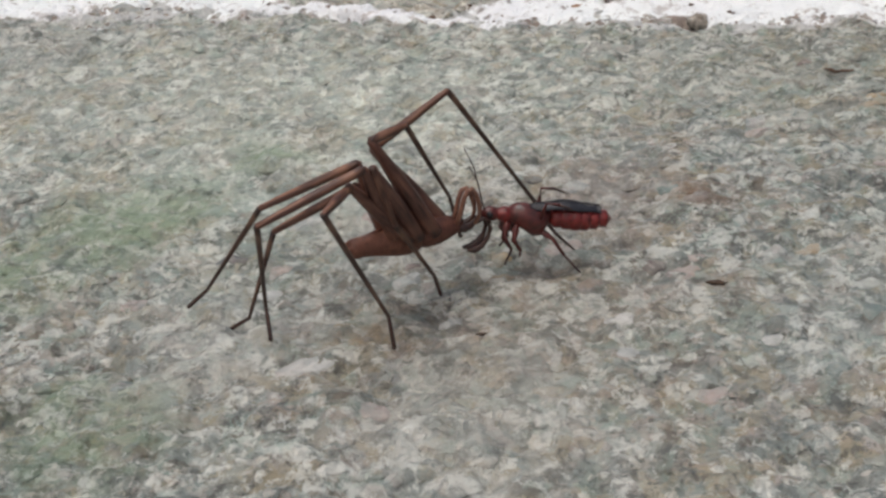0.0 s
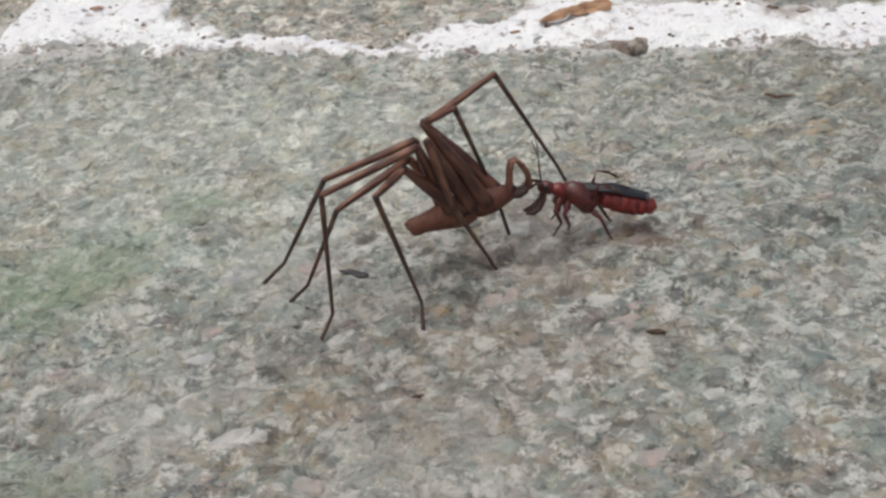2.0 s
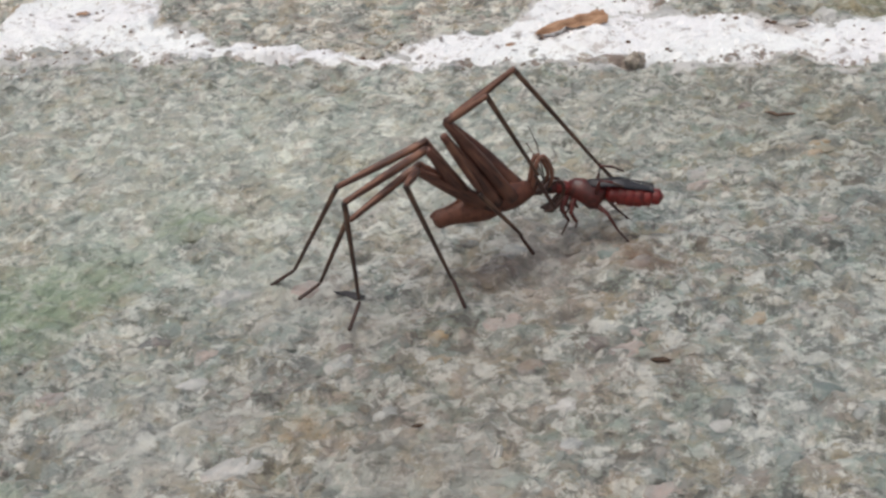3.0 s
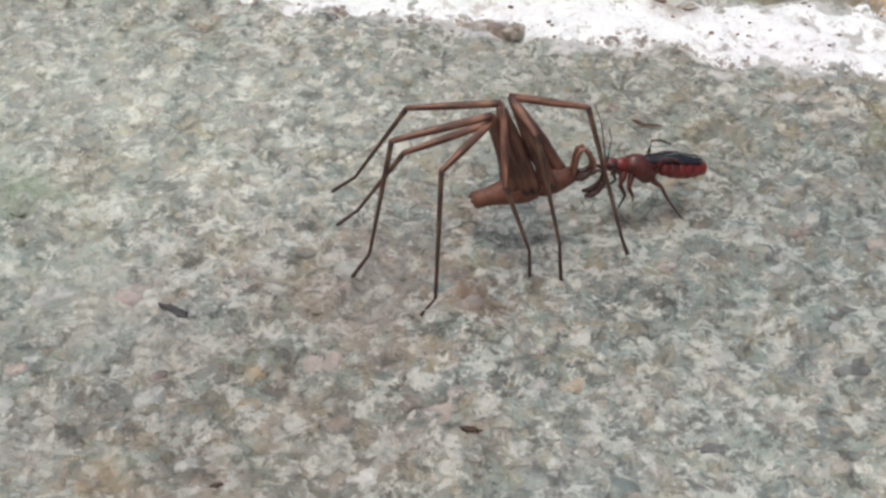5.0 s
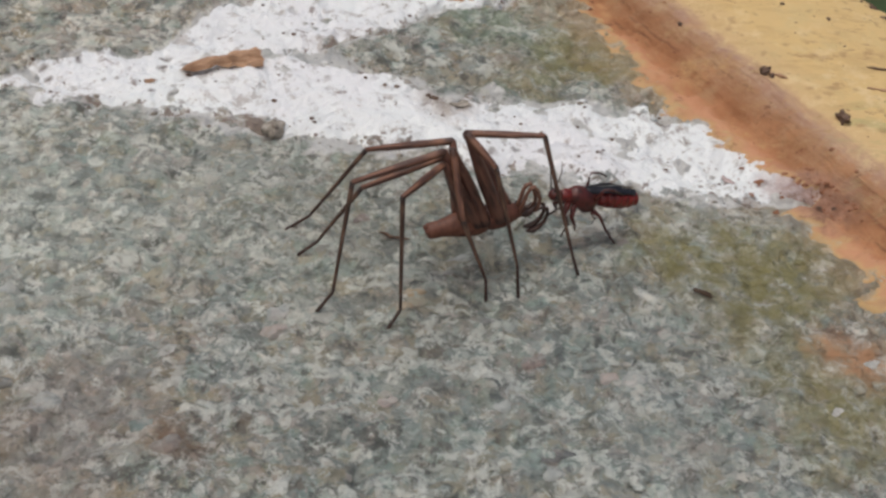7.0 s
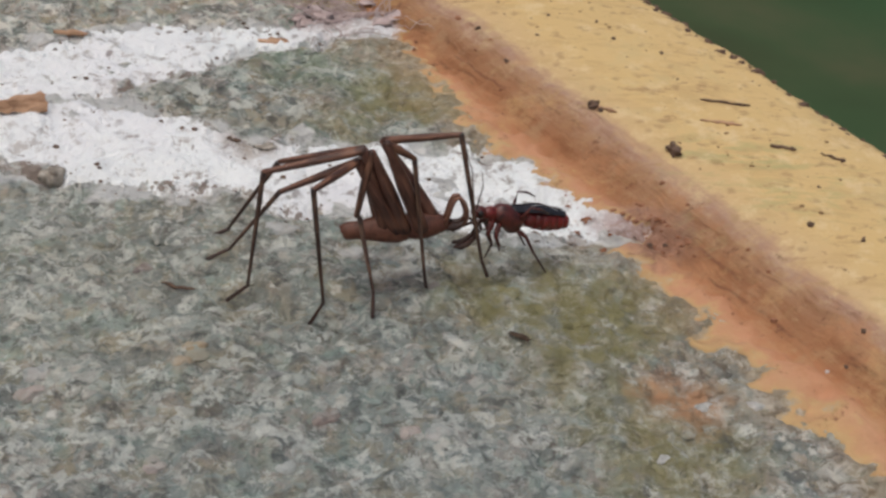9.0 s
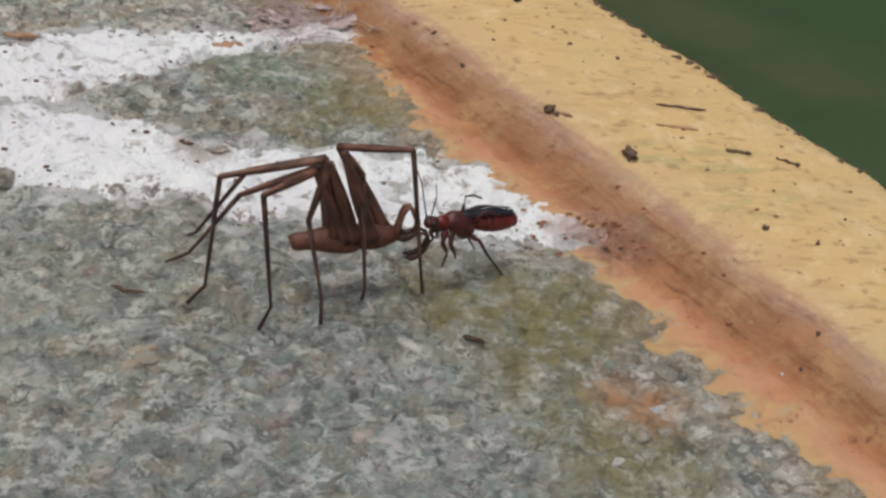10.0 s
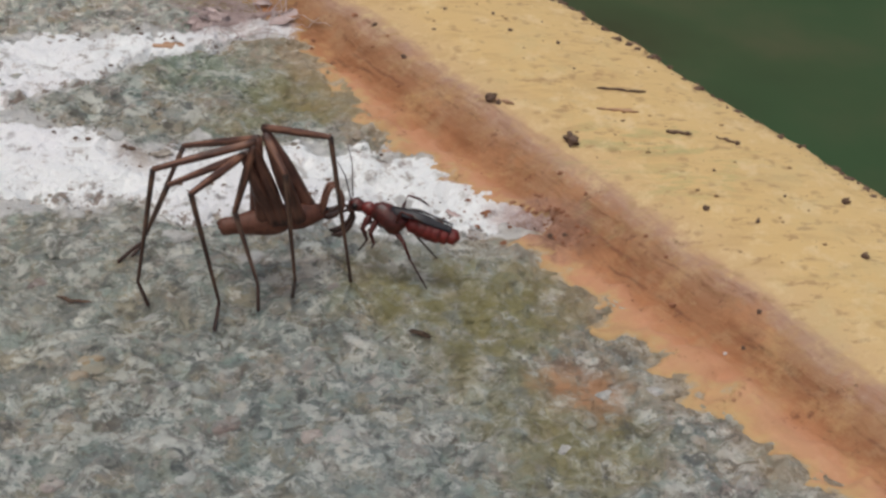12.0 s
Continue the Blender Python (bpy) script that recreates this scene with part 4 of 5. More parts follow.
def set_stone(n, x, y, radius, material, parent, long=1.0):
    """A flat uneven stone set in the paving, its face a little proud and following the ground."""
    rng = random.Random(700 + n)
    sides, turn = 16, rng.uniform(0, 6.28)
    grow = [1 + 0.22 * math.sin(2 * a + rng.uniform(-0.4, 0.4)) + 0.14 * math.sin(3 * a + turn) + rng.uniform(-0.12, 0.12) for a in (2 * math.pi * k / sides for k in range(sides))]
    verts, faces = [], []
    for r, h in ((1.0, -0.02), (0.90, 0.008), (0.60, 0.017), (0.25, 0.018)):
        for k in range(sides):
            a = 2 * math.pi * k / sides
            verts.append((x + r * radius * long * grow[k] * math.cos(a), y + r * radius * grow[k] * math.sin(a) * 0.85, h + (rng.uniform(-0.004, 0.004) if h > 0 else 0)))
    p = np.array(verts)
    p[:, 2] += 0.5 * stone_height(p[:, 0], p[:, 1]) + 0.5 * float(np.mean(stone_height(p[:, 0], p[:, 1])))
    for i in range(3):
        for k in range(sides):
            a, b = i * sides + k, i * sides + (k + 1) % sides
            faces.append((a, b, b + sides, a + sides))
    faces.append(tuple(3 * sides + k for k in range(sides)))
    return part("set_stone", solid("set_stone", (p.tolist(), faces), material), parent)


PAVING = next(o for o in ledge.children if o.name == "paving_stone")
for n, (x, y, r) in enumerate([(-4.33, -6.32, 0.11), (-3.53, -5.23, 0.16), (-0.50, -6.48, 0.16), (-0.37, -8.33, 0.15), (0.47, -3.36, 0.13), (-1.60, -5.91, 0.19), (-0.37, -6.2, 0.10), (1.66, -4.21, 0.10), (3.85, -3.65, 0.10), (-5.6, -6.9, 0.14), (-3.1, -8.6, 0.16)]):
    set_stone(n, x, y, r, SET_PINK, PAVING)
for n, (x, y, r) in enumerate([(-1.05, -7.76, 0.10), (0.19, -7.54, 0.09), (-1.08, -7.27, 0.11), (-4.35, -6.74, 0.12), (-3.75, -7.93, 0.20), (2.49, -0.68, 0.17), (6.15, -3.87, 0.06), (6.70, -3.03, 0.07), (7.21, -3.01, 0.08), (3.3, -0.9, 0.12)]):
    set_stone(20 + n, x, y, r, SET_WHITE, PAVING, 1.25)
for n, (x, y, r) in enumerate([(-2.57, -7.22, 0.11), (-4.32, -5.29, 0.20), (1.33, -7.46, 0.09), (-3.05, -6.53, 0.14), (-0.49, -3.85, 0.12), (-1.54, -4.60, 0.16), (0.38, -5.99, 0.11), (3.25, -4.95, 0.11), (2.08, -5.5, 0.14), (0.49, -3.1, 0.13), (4.12, -3.65, 0.14), (2.78, -4.19, 0.09), (-2.3, -3.1, 0.12), (2.3, -2.0, 0.10)]):
    set_stone(40 + n, x, y, r, SET_PALE, PAVING)
for n, (x, y, r) in enumerate([(-3.35, -7.58, 0.11), (-3.02, -7.49, 0.08), (-2.17, -6.56, 0.13), (0.72, -5.92, 0.12), (-2.19, -6.17, 0.12), (1.84, -2.75, 0.11), (1.75, -2.95, 0.09)]):
    set_stone(60 + n, x, y, r, SET_OCHRE, PAVING)
for n, (x, y, r) in enumerate([(1.08, -7.18, 0.13), (0.64, -8.02, 0.11), (-0.56, -4.83, 0.11), (3.43, -3.61, 0.09), (-5.3, -8.2, 0.12)]):
    set_stone(80 + n, x, y, r, SET_TEAL, PAVING)
for n, (x, y, r) in enumerate([(-0.30, -5.06, 0.15), (-0.78, -6.39, 0.12), (-3.04, -6.26, 0.09), (-1.35, -6.71, 0.13), (0.53, -3.44, 0.09), (3.11, -3.49, 0.13), (4.2, -1.53, 0.15), (4.07, -5.63, 0.13), (1.2, -1.5, 0.10)]):
    set_stone(100 + n, x, y, r, SET_BROWN, PAVING)
for n, (x, y, r) in enumerate([(3.3, -4.72, 0.10), (3.31, -5.54, 0.10), (3.87, -4.69, 0.07), (-4.9, -6.0, 0.10), (1.9, -6.6, 0.09), (2.6, -3.0, 0.06), (-2.0, -4.4, 0.08), (5.1, -4.4, 0.08)]):
    set_stone(120 + n, x, y, r, SET_SLATE, PAVING, 1.7)


def cobweb():
    """Dusty threads and fluff caught where the narrow joint meets the fillet."""
    rnd = random.Random(9)
    root = tagged(new("cobweb"), "dusty mauve cobweb tangled where the joint meets the fillet", "cobweb")
    for n in range(120):
        x0, y0 = rnd.gauss(3.05, 0.42), rnd.gauss(4.65, 0.30)
        a, ln = rnd.uniform(0, 6.28), rnd.uniform(0.25, 0.8)
        pts = []
        for i in range(6):
            u = i / 5
            x, y = x0 + ln * (u - 0.5) * math.cos(a), y0 + ln * (u - 0.5) * math.sin(a)
            ground = max(float(stone_height(np.array([x]), np.array([y]))[0]), float(rim_height(np.array([x]), np.array([y]))[0]))
            pts.append((x, y, ground + 0.01 + rnd.uniform(0.0, 0.04) + 0.09 * math.sin(math.pi * u) * rnd.uniform(0.2, 1.0)))
        part("thread", solid("thread", sweep(pts, [0.003, 0.005, 0.006, 0.006, 0.005, 0.003], 5), WEB), root)
    for n in range(16):
        x, y = rnd.gauss(3.0, 0.4), rnd.gauss(4.62, 0.22)
        w = rnd.uniform(0.12, 0.34)
        ob = part("fluff", solid("fluff", lump(300 + n, (w * 1.6, w * 0.8, w * 0.12), 1.2, 8, 16), WEB), root)
        lie(ob, x, y, max(float(stone_height(np.array([x]), np.array([y]))[0]), float(rim_height(np.array([x]), np.array([y]))[0])) - 0.004, 50 * n)


cobweb()



def scattered(name, seed, places, material, label, category, lo=0.012, hi=0.05):
    """Many tiny dry crumbs, joined: each a low uneven block resting at its place."""
    rng = random.Random(seed)
    verts, faces = [], []
    for x, y, z in places:
        r = lo + (hi - lo) * rng.random() ** 2.2
        turn, n, o = rng.uniform(0, 6.28), 6, len(verts)
        for ring, (w, h) in enumerate(((1.0, -0.2), (0.95, 0.45), (0.5, 0.9))):
            for k in range(n):
                a = 2 * math.pi * k / n + turn
                q = w * r * rng.uniform(0.55, 1.25)
                verts.append((x + q * math.cos(a) * 1.5, y + q * math.sin(a), z + r * h * rng.uniform(0.6, 1.1)))
        for ring in range(2):
            for k in range(n):
                a, b = o + ring * n + k, o + ring * n + (k + 1) % n
                faces.append((a, b, b + n, a + n))
        faces.append(tuple(o + 2 * n + k for k in range(n)))
    return tagged(new(name, solid(name, (verts, faces), material, False)), label, category, kind="stuff")


def on_rim(seed, count, s0, s1, u0=-9.0, u1=6.0, lean=1.0):
    rng = np.random.default_rng(seed)
    s, u = s0 + (s1 - s0) * rng.random(count) ** lean, rng.uniform(u0, u1, count)
    x, y = RIM.x * s + ALONG.x * u, RIM.y * s + ALONG.y * u
    return list(zip(x.tolist(), y.tolist(), rim_height(x, y).tolist()))


def on_joint(seed, count, x0, x1, y0, y1, inner=0.0):
    rng = np.random.default_rng(seed)
    x, y = rng.uniform(x0, x1, count), rng.uniform(y0, y1, count)
    d = joint_depth(x, y)
    ok = (d < 1.15) & (d > inner) & (across(x, y) < 5.2)
    x, y = x[ok], y[ok]
    return list(zip(x.tolist(), y.tolist(), np.maximum(mortar_height(x, y), stone_height(x, y)).tolist()))


scattered("grit", 11, on_rim(5, 230, 6.4, 9.1), CRUMB_TAN, "fine brown crumbs strewn over the yellow rim", "crumbs", 0.005, 0.026)
scattered("grit", 12, on_rim(6, 420, 8.8, 9.18), CRUMB, "dark crumbs along the rim's outer edge", "crumbs", 0.006, 0.05)
scattered("grit", 13, on_rim(7, 70, 5.4, 6.2, lean=1.6), CRUMB_RUST, "rusty crumbs in the crease of the fillet", "crumbs", 0.006, 0.035)
scattered("grit", 14, on_joint(8, 420, -9.0, 5.6, -0.6, 4.6), CRUMB, "dark crumbs strewn on the white mortar", "crumbs", 0.005, 0.032)
scattered("grit", 16, on_joint(21, 900, -9.0, 5.6, -0.8, 4.8, 0.72), PEBBLE, "grey-brown stone flakes along the mortar's edges", "flakes", 0.008, 0.042)
scattered("grit", 15, on_joint(9, 60, 5.7, 6.5, -0.7, 0.5) + on_rim(10, 110, 5.4, 5.8, 3.2, 4.1), CRUMB_RUST, "rusty crumbs where the joint meets the fillet", "crumbs", 0.006, 0.034)


# ---- the spider ----
def spider_thing():
    root = tagged(new("spider"), "brown long-legged spider with a tapered abdomen, carrying prey", "spider")
    root.empty_display_size = 0.005
    abdomen = tube([(-0.575, 0.045, 0.01), (-0.57, 0.070, 0.01), (-0.545, 0.088), (-0.50, 0.094), (-0.44, 0.092), (-0.36, 0.104), (-0.26, 0.126), (-0.14, 0.148, -0.005), (-0.02, 0.158, -0.01), (0.08, 0.140, -0.01), (0.15, 0.080)], 18)
    ab = part("abdomen", solid("abdomen", abdomen, RUST), root, "rusty brown tapered abdomen with a blunt end")
    for y in (-0.035, 0.035):
        part("spinneret", solid("spinneret", sweep([(-0.54, y, 0.03), (-0.58, y * 1.0, 0.03), (-0.598, y * 1.0, 0.028)], [0.034, 0.028, 0.012]), BROWN), ab)
    thorax = tube([(0.02, 0.08), (0.06, 0.13), (0.15, 0.160), (0.26, 0.162), (0.36, 0.138), (0.44, 0.108), (0.50, 0.085), (0.545, 0.06), (0.56, 0.03)], 18, 0.85)
    head = part("cephalothorax", solid("cephalothorax", thorax, BROWN), root, "brown head and chest")
    for x, y, z, r in ((0.53, -0.035, 0.055, 0.022), (0.53, 0.035, 0.055, 0.022), (0.50, -0.06, 0.06, 0.017), (0.50, 0.06, 0.06, 0.017)):
        part("eye", solid("eye", [[(x + a, y + b, z + c) for a, b, c in tube([(-r, r * 0.3), (-r * 0.7, r * 0.75), (0, r), (r * 0.7, r * 0.75), (r, r * 0.3)], 8)[0]], tube([(-r, r * 0.3), (-r * 0.7, r * 0.75), (0, r), (r * 0.7, r * 0.75), (r, r * 0.3)], 8)[1]], BLACK), head)
    for y in (-0.04, 0.04):
        jaw = sweep([(0.50, y, -0.01), (0.57, y * 1.1, -0.04), (0.63, y, -0.03), (0.68, y * 0.8, 0.01), (0.72, y * 0.6, 0.03)], [0.046, 0.044, 0.034, 0.024, 0.010])
        part("chelicera", solid("chelicera", jaw, DARK_BROWN), root, "dark jaw")
    for y, up in ((-0.085, 0.37), (-0.005, 0.34)):
        arc = [(0.46, y * 0.7, 0.0), (0.495, y, 0.13), (0.525, y * 1.2, up - 0.08), (0.555, y * 1.3, up - 0.01), (0.60, y * 1.3, up), (0.645, y * 1.3, up - 0.07), (0.685, y * 1.2, up - 0.18), (0.69, y * 1.1, 0.09), (0.655, y, 0.0)]
        palp = part("pedipalp", solid("pedipalp", sweep(arc, [0.028, 0.023, 0.022, 0.024, 0.021, 0.024, 0.023, 0.020, 0.016]), TAN), root, "pale arched feeler")
        tip = sweep([(0.66, y, 0.01), (0.74, y, 0.035), (0.80, y, 0.0), (0.815, y, -0.08), (0.785, y, -0.17), (0.72, y, -0.235), (0.65, y, -0.265), (0.575, y, -0.25)], [0.014, 0.018, 0.021, 0.022, 0.024, 0.032, 0.036, 0.014])
        part("palp_tip", solid("palp_tip", tip, DARK_BROWN), palp, "dark hooked feeler tip")
    return root


def limb(length, r0, r1, swell=0.0, sides=9):
    """A leg segment along x from its joint, with rounded ends."""
    n = 10
    rows = [(-0.5 * r0, 0.45 * r0)]
    for i in range(n + 1):
        u = i / n
        rows.append((u * length, r0 + (r1 - r0) * u + swell * math.sin(math.pi * u) ** 2))
    rows.append((length + 0.5 * r1, 0.45 * r1))
    return tube(rows, sides)


SPIDER = spider_thing()
SEGMENTS = ("femur", "tibia", "metatarsus", "tarsus")
# hip places on the body and segment lengths, leg by leg
LEGS = {
    "A": ((-0.18, 0.08, 0.03), (0.83, 0.93, 1.07, 0.32)),
    "B": ((-0.08, 0.1, 0.03), (0.71, 0.9, 0.85, 0.26)),
    "C": ((-0.14, -0.05, 0.03), (1.09, 0.98, 1.22, 0.29)),
    "D": ((-0.03, -0.1, 0.03), (1.03, 0.81, 1.38, 0.29)),
    "E": ((0.05, -0.11, 0.03), (1.1, 0.73, 0.75, 0.27)),
    "F": ((0.22, -0.11, 0.03), (1.24, 0.44, 1.17, 0.46)),
    "G": ((0.38, 0.04, 0.03), (1.02, 0.82, 1.45, 0.28)),
}


def spider_legs():
    made = {}
    for key, (hip, lengths) in LEGS.items():
        shapes = (limb(lengths[0], 0.076 if key in "FG" else 0.069, 0.038, 0.018), limb(lengths[1], 0.040, 0.029, 0.006), limb(lengths[2], 0.028, 0.017), limb(lengths[3], 0.017, 0.021))
        made[key] = [part(n, solid(n, s, m), SPIDER) for n, s, m in zip(SEGMENTS, shapes, (FEMUR, TIBIA, SHANK, DARK_BROWN))]
    return made


LEG_PARTS = spider_legs()


# ---- its prey ----
def prey_thing():
    """A red insect along +x from its head, about a centimetre long."""
    root = tagged(new("insect"), "small red insect with blue-black folded wings, held by the spider", "insect")
    root.empty_display_size = 0.005
    head = part("head", solid("head", tube([(-0.02, 0.02), (0.0, 0.045), (0.05, 0.062), (0.10, 0.055), (0.13, 0.03)], 12), RED_BROWN), root)
    for s in (-1, 1):
        e = tube([(0.02, 0.012), (0.03, 0.024), (0.05, 0.028), (0.07, 0.02)], 8)
        part("eye", solid("eye", ([(x, y + s * 0.05, z + 0.015) for x, y, z in e[0]], e[1]), BLACK), head)
        part("antenna", solid("antenna", sweep([(0.0, s * 0.03, 0.05), (-0.04, s * 0.07, 0.17), (-0.09, s * 0.12, 0.33), (-0.18, s * 0.17, 0.48)], [0.008, 0.006, 0.005, 0.004], 6), DARK_BROWN), root, "thin dark feeler")
    part("neck", solid("neck", tube([(0.09, 0.030), (0.12, 0.050), (0.17, 0.066), (0.21, 0.058), (0.23, 0.045)], 12), RED), root)
    part("thorax", solid("thorax", tube([(0.19, 0.035), (0.215, 0.072), (0.27, 0.094, 0.005), (0.34, 0.112, -0.015), (0.41, 0.128, -0.045), (0.47, 0.118, -0.05), (0.515, 0.075, -0.02), (0.545, 0.045)], 14), RED_BROWN), root, "dark red chest")
    rings = [(0.52, 0.040), (0.545, 0.062)]
    for i in range(6):
        x, r = 0.565 + i * 0.073, (0.090, 0.106, 0.112, 0.110, 0.098, 0.076)[i]
        rings += [(x, r * 0.955), (x + 0.014, r), (x + 0.058, r), (x + 0.069, r * 0.955)]
    rings += [(1.01, 0.052), (1.035, 0.018)]
    part("abdomen", solid("abdomen", tube([(x, r, -0.012) for x, r in rings], 14, 0.92), RED), root, "ringed bright red abdomen")
    for s in (-1, 1):
        verts, faces = [], []
        n = 12
        for i in range(n + 1):
            u = i / n
            w = 0.078 * math.sin(math.pi * (0.10 + 0.78 * u)) ** 0.6
            for k, a in enumerate((0.0, 0.5, 1.0)):
                y = s * (0.003 + w * a + 0.012 * u)
                z = 0.090 + 0.034 * math.sin(math.pi * min(1, u * 1.05)) - 0.030 * a * a + 0.010 * u + 0.006 * math.sin(14 * u + 2 * a)
                verts.append((0.36 + 0.58 * u, y, z))
        top = len(verts)
        verts += [(x, y, z - 0.008) for x, y, z in verts]
        for i in range(n):
            for k in range(2):
                a = i * 3 + k
                q = (a, a + 3, a + 4, a + 1)
                faces += [q, tuple(top + j for j in reversed(q))]
            for k in (0, 2):
                a = i * 3 + k
                faces.append((a, a + 3, top + a + 3, top + a))
        for i in (0, n):
            for k in range(2):
                a = i * 3 + k
                faces.append((a, a + 1, top + a + 1, top + a))
        part("wing", solid("wing", (verts, faces), WING), root, "folded blue-black wing")
    legs = [  # hip, knee, ankle and foot, for one side, and the thickness of the thigh
        ((0.20, 0.04, -0.04), (0.17, 0.10, -0.16), (0.24, 0.12, -0.25), (0.19, 0.16, -0.37), 0.036),
        ((0.27, 0.05, -0.05), (0.25, 0.12, -0.17), (0.31, 0.14, -0.25), (0.30, 0.18, -0.28), 0.032),
        ((0.45, 0.08, -0.02), (0.47, 0.14, 0.17), (0.58, 0.15, 0.165), (0.68, 0.15, 0.13), 0.016),
        ((0.45, 0.06, -0.10), (0.56, 0.13, -0.14), (0.66, 0.18, -0.26), (0.90, 0.25, -0.48), 0.026),
    ]
    for hip, knee, ankle, foot, thick in legs:
        for s in (-1, 1):
            h, k, a, f = ((p[0], s * p[1], p[2]) for p in (hip, knee, ankle, foot))
            mid = tuple((p + q) / 2 for p, q in zip(h, k))
            leg = part("leg", solid("leg", sweep([h, mid, k, a], [thick * 0.85, thick, thick * 0.66, 0.013], 7), RED_BROWN), root)
            part("foot", solid("foot", sweep([a, tuple((p + q) / 2 for p, q in zip(a, f)), f], [0.012, 0.010, 0.007], 6), DARK_BROWN), leg, "dark slender foot")
    return root


PREY = prey_thing()
PREY.scale = (1.15, 1.13, 1.17)

# ---- movement ----
# spider: seconds, place of the body's middle, heading and lift of the head
SPIDER_WAY = [
    (0, -0.02948, -0.069, 0.0067, 35.5, -5.2),
    (0.5, -0.02555, -0.06894, 0.00655, 35.1, -3.6),
    (1, -0.02359, -0.06569, 0.00565, 28, 5.7),
    (1.5, -0.02067, -0.06225, 0.0062, 38.3, 0),
    (2, -0.01967, -0.0517, 0.0054, 20.8, 8.1),
    (2.5, -0.01833, -0.04807, 0.0061, 30.7, 1),
    (4.3, -0.00706, -0.04473, 0.0054, 16.2, 8.3),
    (4.5, -0.00264, -0.04123, 0.00535, 15.4, 8.7),
    (5, 0.00186, -0.03793, 0.0053, 18.7, 9.2),
    (5.5, 0.00682, -0.03093, 0.0058, 30.3, 4.2),
    (6, 0.01242, -0.02785, 0.00555, 26, 6.8),
    (6.5, 0.01871, -0.02168, 0.0052, 19.5, 10.4),
    (7, 0.02431, -0.02062, 0.0059, 24.8, 3.1),
    (7.5, 0.03114, -0.01087, 0.00535, 17.5, 8.8),
    (9.5, 0.03741, -0.01394, 0.006, 10.3, 2.1),
    (10, 0.03692, -0.01448, 0.00595, 11.1, 2.6),
    (10.5, 0.03786, -0.01437, 0.00595, 10.5, 2.6),
    (11, 0.04136, -0.01521, 0.0065, 14.7, -3.1),
    (11.5, 0.041, -0.01534, 0.006, 6, 2.1),
    (12, 0.03538, -0.01128, 0.006, 14.6, 2.1),
]
# prey: seconds, place of its head, heading and lift of its tail
PREY_WAY = [
    (0, -0.02308, -0.06444, 0.0064, 11.5, -9.3),
    (0.5, -0.0189, -0.06427, 0.00691, 19.1, -14.3),
    (1, -0.01719, -0.06229, 0.00683, 22.6, -14),
    (1.5, -0.01425, -0.05717, 0.00696, 25.8, -17.7),
    (2, -0.01225, -0.04888, 0.00594, 2.4, -15.4),
    (2.5, -0.01212, -0.04438, 0.00546, -7.8, -7.6),
    (4.3, -0.00021, -0.04275, 0.00749, 22.3, -6.3),
    (4.5, 0.00425, -0.03934, 0.00834, 23.3, -11.9),
    (5, 0.00963, -0.0353, 0.00685, 19.1, -10.8),
    (5.5, 0.01422, -0.0266, 0.00643, 13.4, -7.8),
    (6, 0.01978, -0.02426, 0.00683, 20.6, -16.2),
    (6.5, 0.02612, -0.01906, 0.00736, 16.8, -18),
    (7, 0.03221, -0.01696, 0.00743, 25.2, -14.2),
    (7.5, 0.03892, -0.00842, 0.00655, 0.5, -11.2),
    (9.5, 0.04503, -0.01255, 0.0075, 26.4, -14.7),
    (10, 0.04473, -0.01295, 0.00725, 29.2, -11.2),
    (10.5, 0.04563, -0.01293, 0.00731, 31.4, -19.6),
    (11, 0.04921, -0.01314, 0.00734, 16.2, -10.5),
    (11.5, 0.04853, -0.01455, 0.00753, 21.1, -10.3),
    (12, 0.04314, -0.00926, 0.00683, -17.3, -8.4),
]
